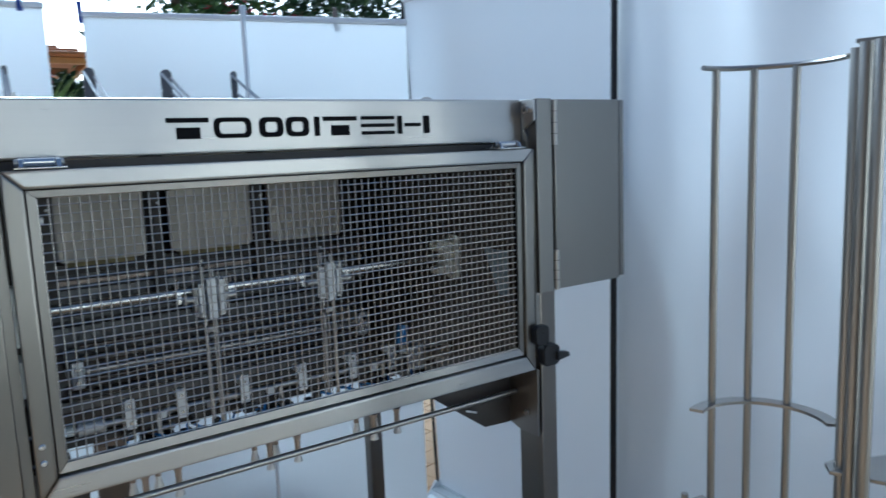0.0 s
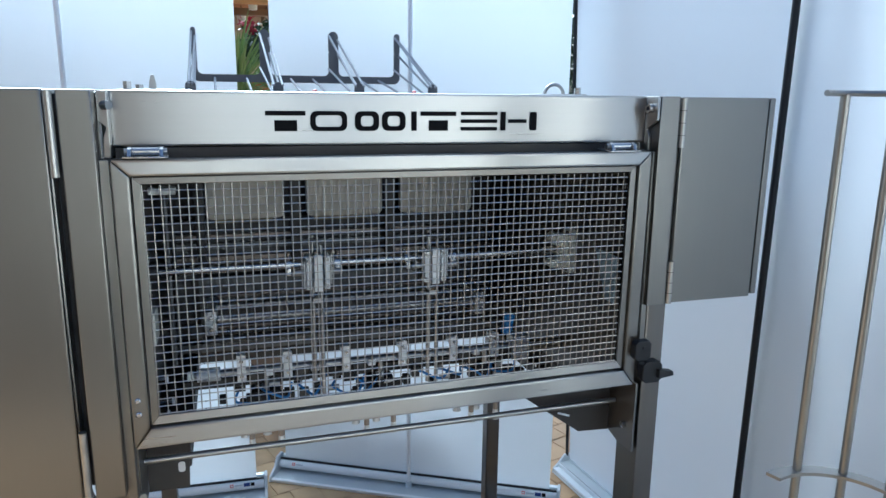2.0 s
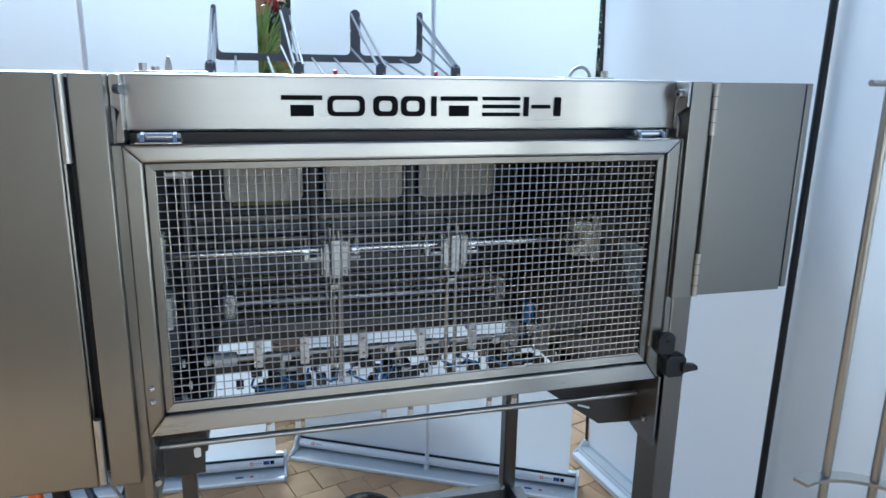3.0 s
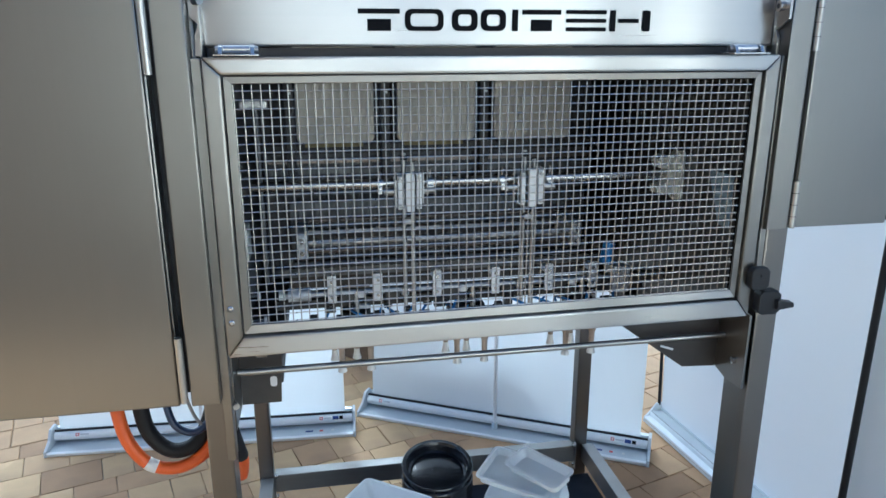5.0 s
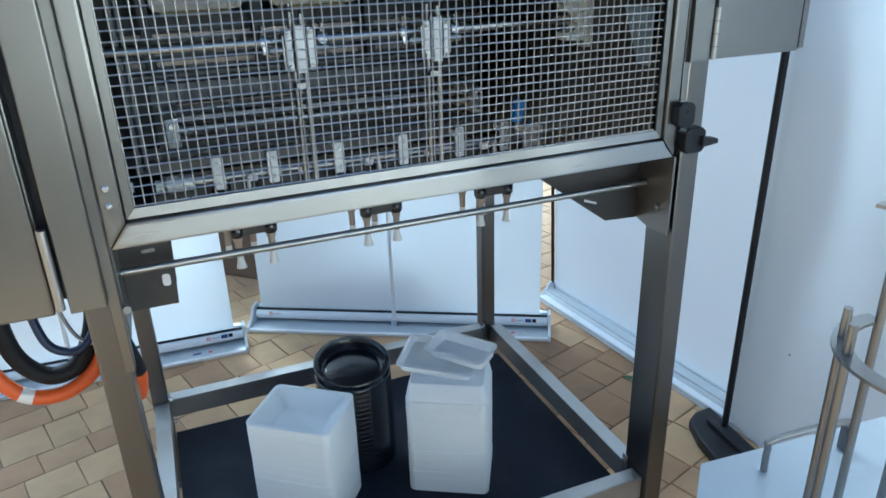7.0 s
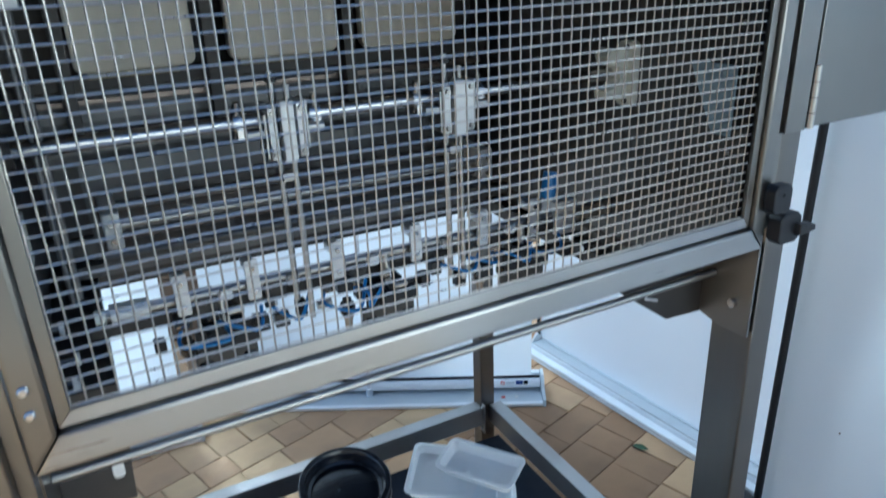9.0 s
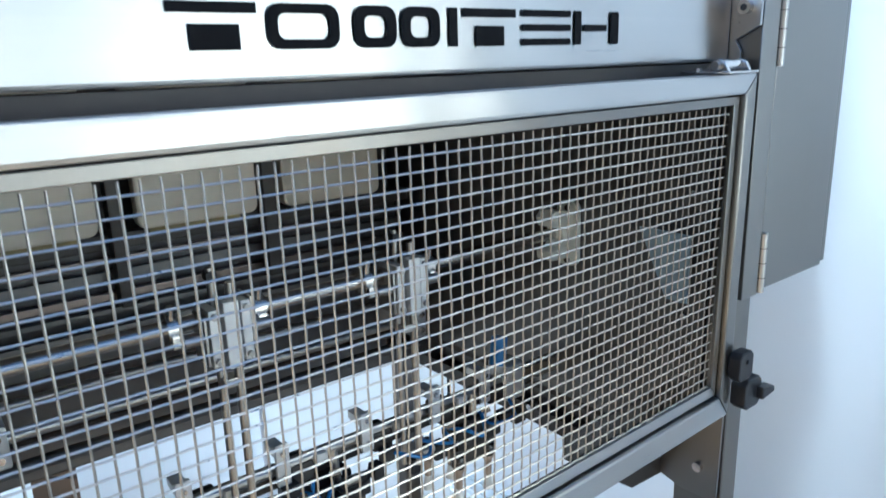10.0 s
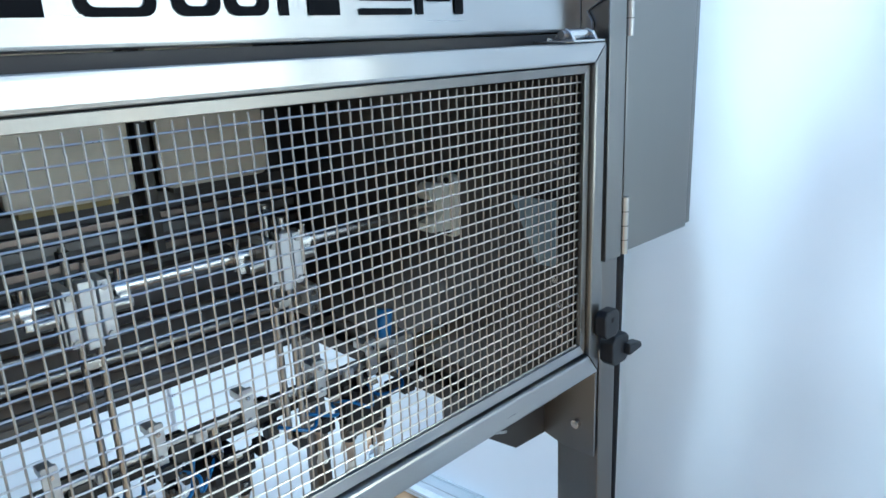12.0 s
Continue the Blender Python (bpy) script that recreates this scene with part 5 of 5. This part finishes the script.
orange = root("orange_hose", (-0.15, 0.12, 0.69), "thick orange rubber hose looped under the control cabinet", "hose", "hoses under the cabinet")
o_pts = [(-0.242, 0.135, 0.94), (-0.240, 0.13, 0.88), (-0.226, 0.12, 0.785), (-0.192, 0.12, 0.722), (-0.140, 0.12, 0.704), (-0.090, 0.125, 0.722), (-0.058, 0.13, 0.762), (-0.046, 0.12, 0.83), (-0.044, 0.11, 0.94)]
part("tube", tube_path(spline(o_pts, 8), 0.0125, 16), ORANGE, orange)
part("tag", tube_path(spline(o_pts, 8)[24:28], 0.0132, 16), TAG, orange, "white paper tag round the hose")
e_pts = spline([(-0.034, 0.085, 0.94), (-0.028, 0.078, 0.85), (-0.010, 0.068, 0.772), (-0.006, 0.095, 0.725), (-0.012, 0.130, 0.680), (-0.018, 0.153, 0.652)], 8)
end = root("orange_hose", (-0.018, 0.153, 0.652), "short orange hose end with a dark grey cuff behind the leg", "hose", "hoses under the cabinet")
part("tube", tube_path(e_pts[20:], 0.0125, 16), ORANGE, end)
part("cuff", tube_path(e_pts[:22], 0.0142, 16), HOSE_BLACK, end, "dark grey rubber cuff")
hose("black_hose", [(-0.202, 0.145, 0.94), (-0.199, 0.14, 0.88), (-0.188, 0.13, 0.795), (-0.160, 0.13, 0.748), (-0.125, 0.13, 0.737), (-0.090, 0.135, 0.758), (-0.060, 0.15, 0.83), (-0.055, 0.16, 0.95)], 0.0150, HOSE_BLACK, "thick black rubber hose looped under the control cabinet")
hose("navy_hose", [(-0.152, 0.13, 0.94), (-0.149, 0.13, 0.87), (-0.135, 0.12, 0.805), (-0.108, 0.12, 0.781), (-0.080, 0.12, 0.788), (-0.056, 0.125, 0.83), (-0.045, 0.13, 0.95)], 0.0072, HOSE_NAVY, "thin navy blue hose looped under the control cabinet")
hose("grey_cable", [(-0.112, 0.12, 0.94), (-0.105, 0.12, 0.86), (-0.088, 0.12, 0.805), (-0.062, 0.12, 0.790), (-0.040, 0.12, 0.85), (-0.035, 0.12, 0.95)], 0.0032, CABLE, "thin grey cable hanging under the control cabinet")


# ---- a fallen leaf on the paving ----
bm = bmesh.new()
mid = [(-0.020, 0, 0.001), (-0.010, 0, 0.003), (0.003, 0, 0.004), (0.014, 0, 0.0025), (0.023, 0, 0.001)]
half = (0.0005, 0.008, 0.0105, 0.007, 0.0005)
cl = [bm.verts.new(p) for p in mid]
for s in (-1, 1):
    sl = [bm.verts.new((p[0], s * h, p[2] + 0.002)) for p, h in zip(mid, half)]
    for i in range(4):
        bm.faces.new((cl[i], cl[i + 1], sl[i + 1], sl[i]))
bmesh.ops.recalc_face_normals(bm, faces=bm.faces)
bm.transform(pose(1.530, 0.735, PAVING + 0.0015, 0, 0, -55) @ Matrix.Diagonal((1.25, 1.35, 1, 1)))
solo("leaf", bm, LEAF_DARK, "small dark green leaf fallen on the stone paving", "leaf")


# ---- behind the banners: plants and a terracotta-roofed house ----
def leaf_cloud(rng, centre, size, count, length, bm):
    """Many small folded leaves, thick in clumps, with gaps between."""
    clumps = [Vector((rng.gauss(0, 0.45), rng.gauss(0, 0.45), rng.gauss(0, 0.45))) for _ in range(max(5, count // 60))]
    for _ in range(count):
        c = rng.choice(clumps)
        p = Vector(centre) + Vector([(c[i] + rng.gauss(0, 0.16)) * size[i] for i in range(3)])
        q = Euler((rng.uniform(-1, 1), rng.uniform(-1, 1), rng.uniform(0, 6.3))).to_matrix()
        l = length * rng.uniform(0.6, 1.3)
        vs = [bm.verts.new(p + q @ Vector(v)) for v in ((0, 0, 0), (l * 0.5, l * 0.22, l * 0.06), (l, 0, 0), (l * 0.5, -l * 0.22, l * 0.06))]
        bm.faces.new((vs[0], vs[1], vs[2]))
        bm.faces.new((vs[0], vs[2], vs[3]))


def tree(at, height, size, count, seed, label, flowers=0, shade_bough=None):
    rng = random.Random(seed)
    t = root("flowering_tree" if flowers else "tree", (*at, PAVING), label, "tree", "trees behind the banners")
    bm = tube_path(spline([(at[0], at[1], PAVING), (at[0] + 0.05, at[1], height * 0.4), (at[0] - 0.04, at[1] + 0.05, height * 0.75)], 5), [0.09 - 0.005 * i for i in range(11)], 10)
    trunk = part("trunk", bm, BARK, t)
    for k in range(6):
        a = rng.uniform(0, 6.3)
        s = Vector((at[0], at[1], height * rng.uniform(0.45, 0.72)))
        e = s + Vector((math.cos(a) * size[0] * 0.6, math.sin(a) * size[1] * 0.6, size[2] * 0.5))
        part("limb", tube_path([s, (s + e) / 2 + Vector((0, 0, 0.08)), e], [0.035, 0.025, 0.012], 7), BARK, trunk)
    bm = bmesh.new()
    # The crown's low half is hidden, added to shade the lower banners.
    leaf_cloud(rng, (at[0], at[1], height - 0.62), (size[0], size[1], size[2] + 0.52), count * 2, 0.085, bm)
    leaf_cloud(rng, (at[0], at[1], height), size, count // 2, 0.085, bm)
    # Leafy bough out of view, added only to keep sun out of the banner gap.
    if shade_bough:
        part("limb", tube_path(spline([(at[0], at[1], height * 0.7), ((at[0] + shade_bough[0]) / 2, at[1], shade_bough[2] + 0.05), shade_bough], 5), [0.04 - 0.0025 * i for i in range(11)], 8), BARK, trunk)
        leaf_cloud(rng, shade_bough, (0.75, 0.45, 0.26), 3400, 0.085, bm)
    part("crown", bm, LEAF if seed % 2 else LEAF_DARK, t, "loose green crown of small leaves", smooth=False)
    if flowers:
        bm = bmesh.new()
        leaf_cloud(rng, (at[0], at[1] - size[1] * 0.4, height - 0.1), size, flowers, 0.07, bm)
        part("blossom", bm, FLOWER, t, "red blossom among the leaves", smooth=False)
    return t


tree((-0.68, 3.6), 2.62, (0.50, 0.50, 0.42), 2600, 3, "flowering shrub with red blossom behind the banners", 700)
tree((1.52, 3.9), 2.72, (0.66, 0.55, 0.50), 3000, 5, "leafy green tree with red blossom and an unseen bough added as sun shade", 420, (0.45, 3.85, 2.92))
tree((2.55, 3.7), 2.70, (0.75, 0.55, 0.50), 2800, 8, "dense dark green tree behind the banners")
tree((-1.6, 4.2), 2.70, (0.85, 0.6, 0.45), 2600, 7, "flowering shrub with red blossom behind the banners", 400)

# flower pot with red flowers and a yucca
pot = root("flower_pot", (0.46, 3.55, PAVING), "terracotta pot with a dark green bush and red flowers", "pot plant")
part("pot", lathe([(0.0, 0.0), (0.11, 0.0), (0.15, 0.30), (0.17, 0.30), (0.17, 0.36), (0.14, 0.36), (0.13, 0.30), (0.0, 0.30)], (0.46, 3.55, 1.30), 28), TERRACOTTA, pot, "terracotta pot")
# Hidden plinth, drawn wider than the pot needs to stop sun leaking past.
part("pot_stand", box(0.04, 0.62, 3.40, 3.72, PAVING, 1.30, 0.01), PLASTER, pot, "unseen plastered plinth widened to block sun")
bm = bmesh.new()
leaf_cloud(random.Random(12), (0.45, 3.52, 1.88), (0.13, 0.15, 0.17), 1500, 0.055, bm)
part("bush", bm, LEAF_DARK, pot, "dark green leaves", smooth=False)
bm = bmesh.new()
leaf_cloud(random.Random(13), (0.37, 3.44, 2.00), (0.06, 0.10, 0.08), 60, 0.045, bm)
part("blossom", bm, FLOWER, pot, "red flowers", smooth=False)

YX, YY, YZ = 0.258, 2.85, 1.66
yucca = root("yucca", (YX, YY, PAVING), "spiky green yucca with long pointed leaves", "plant")
part("trunk", tube_path([(YX, YY, PAVING), (YX + 0.01, YY, 0.7), (YX, YY, YZ)], [0.08, 0.07, 0.05], 10), BARK, yucca)
rng = random.Random(21)
for i in range(170):
    a, e, l = rng.uniform(0, 6.3), radians(rng.uniform(-35, 80)), rng.uniform(0.30, 0.46)
    out = Vector((math.cos(a) * math.cos(e), math.sin(a) * math.cos(e), math.sin(e)))
    side = Vector((-math.sin(a), math.cos(a), 0)) * 0.013
    bm = bmesh.new()
    base = Vector((YX, YY, YZ + rng.uniform(-0.16, 0.06)))
    prev = None
    for k in range(5):
        f = k / 4
        c = base + out * l * f - Vector((0, 0, 0.16 * f * f * l))
        w = side * (1.0 - f) ** 0.6 if k < 4 else side * 0.05
        now = [bm.verts.new(c - w), bm.verts.new(c - Vector((0, 0, 0.006))), bm.verts.new(c + w)]
        if prev:
            bm.faces.new((prev[0], prev[1], now[1], now[0]))
            bm.faces.new((prev[1], prev[2], now[2], now[1]))
        prev = now
    part("leaf", bm, BLADE, yucca, smooth=False)

house = root("house", (-2.2, 9.0, PAVING), "low house with a hipped terracotta roof and a timber porch", "house")
part("wall", box(-5.0, 0.82, 9.0, 9.3, PAVING, 2.75), PLASTER, house, "warm plastered wall")
bm = bmesh.new()
eave = [bm.verts.new(c) for c in ((-5.6, 7.2, 2.64), (1.22, 7.2, 2.64), (1.22, 10.8, 2.64), (-5.6, 10.8, 2.64))]
ridge = [bm.verts.new(c) for c in ((-4.2, 9.0, 3.14), (-0.35, 9.0, 3.14))]
under = [bm.verts.new(v.co - Vector((0, 0, 0.03))) for v in eave]
for f in ((eave[0], eave[1], ridge[1], ridge[0]), (eave[1], eave[2], ridge[1]), (eave[2], eave[3], ridge[0], ridge[1]), (eave[3], eave[0], ridge[0])):
    bm.faces.new(f)
for i in range(4):
    bm.faces.new((under[i], under[(i + 1) % 4], eave[(i + 1) % 4], eave[i]))
bm.faces.new(under[::-1])
roof = part("roof", bm, TERRACOTTA, house, "sloping hipped terracotta roof", smooth=False)
for k in range(9):
    f = k / 9
    y, z, x = 7.2 + 1.8 * f, 2.645 + 0.5 * f, 1.22 - 1.57 * f
    part("tile_row", rod((-5.6 + 1.4 * f, y, z), (x, y, z), 0.022, n=8), TERRACOTTA, roof)
part("porch_beam", box(-5.5, 1.16, 7.24, 7.32, 2.545, 2.606, 0.01), WOOD_WARM, house, "orange-brown timber fascia")
part("porch_beam", box(1.10, 1.16, 7.325, 10.6, 2.545, 2.606, 0.01), WOOD_WARM, house, "orange-brown timber fascia")
part("porch_beam", box(-5.4, 0.95, 7.60, 7.72, 2.46, 2.54, 0.01), WOOD, house, "brown timber beam")
for x in (-4.0, -2.0, 0.2):
    part("porch_post", box(x, x + 0.12, 7.61, 7.71, PAVING, 2.455, 0.01), WOOD, house)
for x in (-3.0, -1.2, 0.72):
    part("rafter", box(x, x + 0.07, 7.74, 8.98, 2.50, 2.58, 0.006), WOOD, house)
part("porch_door", box(-0.9, 0.05, 8.95, 8.998, PAVING, 1.95), WOOD, house, "brown wooden door")
for x, y, z in ((0.555, 7.42, 2.50), (0.44, 7.95, 2.38)):
    lamp = part("porch_lamp", lathe([(0.0, 0.0), (0.045, 0.0), (0.058, 0.13), (0.0, 0.13)], (x, y, z), 14), LAMP_WHITE, house, "white porch lamp")
    part("lamp_rod", rod((x, y, z + 0.13), (x, y, 2.60), 0.008, n=8), WOOD, lamp)
hedge = root("hedge_bush", (1.35, 5.5, PAVING), "dense dark green hedge bush", "bush")
part("stem", tube_path([(1.35, 5.5, PAVING), (1.37, 5.5, 0.6), (1.33, 5.5, 1.2)], [0.06, 0.05, 0.03], 8), BARK, hedge)
bm = bmesh.new()
leaf_cloud(random.Random(31), (1.35, 5.5, 1.55), (0.62, 0.50, 0.50), 5200, 0.075, bm)
part("crown", bm, LEAF_DARK, hedge, "dark green small leaves", smooth=False)
# Only boards in the gap show; the hidden length is added to shade banners.
planter = root("planter", (0.58, 2.56, PAVING), "long brown wooden planter under the yucca behind the banners", "planter")
PM = Matrix.Translation((0.338, 2.28, 0)) @ Matrix.Rotation(radians(-42), 4, "Z")
for k in range(3):
    z = PAVING + 0.004 + 0.150 * k
    part("plank", box(-0.55, 0.80, 0.0, 0.025, z, z + 0.146, 0.003, None, PM), WOOD_DARK, planter)
    part("plank", box(-0.55, 0.80, 0.655, 0.680, z, z + 0.146, 0.003, None, PM), WOOD_DARK, planter)
    for x in (-0.55, 0.775):
        part("plank", box(x, x + 0.025, 0.0255, 0.6545, z, z + 0.146, 0.003, None, PM), WOOD_DARK, planter)
part("soil", box(-0.52, 0.77, 0.028, 0.652, PAVING + 0.002, PAVING + 0.41, 0, None, PM), BARK, planter, "dark soil")

# plain walls behind, unseen and added to shape what the steel mirrors
for name, x0, x1, y0, top, mat, label in (("wall_south", -1.3, 0.9, -6.9, 2.7, RENDER, "unseen light rendered wall added to brighten reflections in the steel"), ("wall_south_middle", 0.905, 1.9, -6.9, 2.6, TAUPE, "unseen tan rendered wall added to vary reflections in the steel"), ("wall_south_light", 1.905, 9.2, -6.9, 2.7, RENDER, "unseen light rendered wall added to brighten reflections in the steel"), ("wall_south_west", -9, -0.21, -3.1, 3.8, BROWN_WALL, "unseen brown wall added to darken reflections in the steel"), ("wall_south_east", 9.205, 16, -6.9, 5.0, BROWN_WALL, "unseen brown wall added to darken reflections in the steel")):
    bm = box(x0, x1, y0, y0 + 0.3, PAVING, top)
    bm.transform(DATUM)
    tagged(new(name, mesh_of(name, bm, mat)), label, "wall", kind="structure")


# ---- stone paving ----
paving = tagged(new("pavement"), "worn stone paving of sand-yellow and pinkish grey pieces", "pavement", kind="structure")
TURN = radians(17.3)
ROWS_V = (0.165, 0.115, 0.165, 0.150, 0.115)
WIDTHS = (0.115, 0.165, 0.215, 0.115, 0.150)
paver_meshes = {}


def paver(w, h, k):
    """One paving stone, its top slightly domed and its edges worn; shared by all of a size."""
    key = (round(w, 3), round(h, 3), k)
    if key not in paver_meshes:
        r = random.Random(k * 977 + int(w * 1000) * 31 + int(h * 1000))
        bm = bmesh.new()
        g = 0.0011
        a, b, c = w / 2 - g, h / 2 - g, 0.0018
        rim = [(-a, -b), (0, -b), (a, -b), (a, 0), (a, b), (0, b), (-a, b), (-a, 0)]
        rim = [(x + r.uniform(-0.0012, 0.0012), y + r.uniform(-0.0012, 0.0012)) for x, y in rim]
        low = [bm.verts.new((x, y, -0.030)) for x, y in rim]
        mid_ = [bm.verts.new((x, y, -0.0020 + r.uniform(-0.0005, 0.0005))) for x, y in rim]
        top = [bm.verts.new((x - math.copysign(min(c, abs(x)), x), y - math.copysign(min(c, abs(y)), y), r.uniform(-0.0005, 0.0005))) for x, y in rim]
        heart = bm.verts.new((r.uniform(-0.01, 0.01), r.uniform(-0.01, 0.01), 0.0003))
        for i in range(8):
            j = (i + 1) % 8
            bm.faces.new((low[i], low[j], mid_[j], mid_[i]))
            bm.faces.new((mid_[i], mid_[j], top[j], top[i]))
            bm.faces.new((top[i], top[j], heart))
        bm.transform(Matrix.Diagonal((SIZE, SIZE, SIZE, 1)))
        paver_meshes[key] = mesh_of("paver", bm, PAVER)
    return paver_meshes[key]


rng = random.Random(77)
cosT, sinT = math.cos(TURN), math.sin(TURN)
rest_v, rest_f, placed = [], [], 0
v, row = -2.30, 0
while v < 5.6:
    h = ROWS_V[row % len(ROWS_V)]
    u = -4.5 + rng.uniform(0, 0.15)
    while u < 5.0:
        w = WIDTHS[rng.randrange(len(WIDTHS))]
        cu, cv = u + w / 2, v + h / 2
        x, y = cu * cosT - cv * sinT, cu * sinT + cv * cosT
        dz = rng.uniform(-0.0018, 0.0012)
        shown = (-1.15 < x < 0.35 and 0.62 < y < 1.72) or (0.05 < x < 1.25 and 0.95 < y < 2.05) or (1.05 < x < 1.72 and 0.30 < y < 1.25)
        if shown:
            ob = new("paver", paver(w, h, rng.randrange(3)))
            ob.parent = paving
            ob.location = (SIZE * x, SIZE * y, SIZE * dz)
            ob.rotation_euler[2] = TURN + radians(rng.uniform(-0.4, 0.4))
            placed += 1
        else:
            g, n0 = 0.0016, len(rest_v)
            a, b = w / 2 - g, h / 2 - g
            for zz, k in ((-0.03, 1), (-0.004, 1), (0.0, 0.96)):
                for sx, sy in ((-1, -1), (1, -1), (1, 1), (-1, 1)):
                    px, py = sx * a * k, sy * b * k
                    rest_v.append((SIZE * (x + px * cosT - py * sinT), SIZE * (y + px * sinT + py * cosT), SIZE * (zz + dz)))
            for q in (0, 4):
                for i in range(4):
                    j = (i + 1) % 4
                    rest_f.append((n0 + q + i, n0 + q + j, n0 + q + 4 + j, n0 + q + 4 + i))
            rest_f.append((n0 + 8, n0 + 9, n0 + 10, n0 + 11))
        u += w
    v += h
    row += 1
me = bpy.data.meshes.new("paving_field")
me.from_pydata(rest_v, [], rest_f)
me.materials.append(PAVER)
field = tagged(new("paving_field", me), "more of the same stone paving further out", kind="stuff")
field.parent = paving
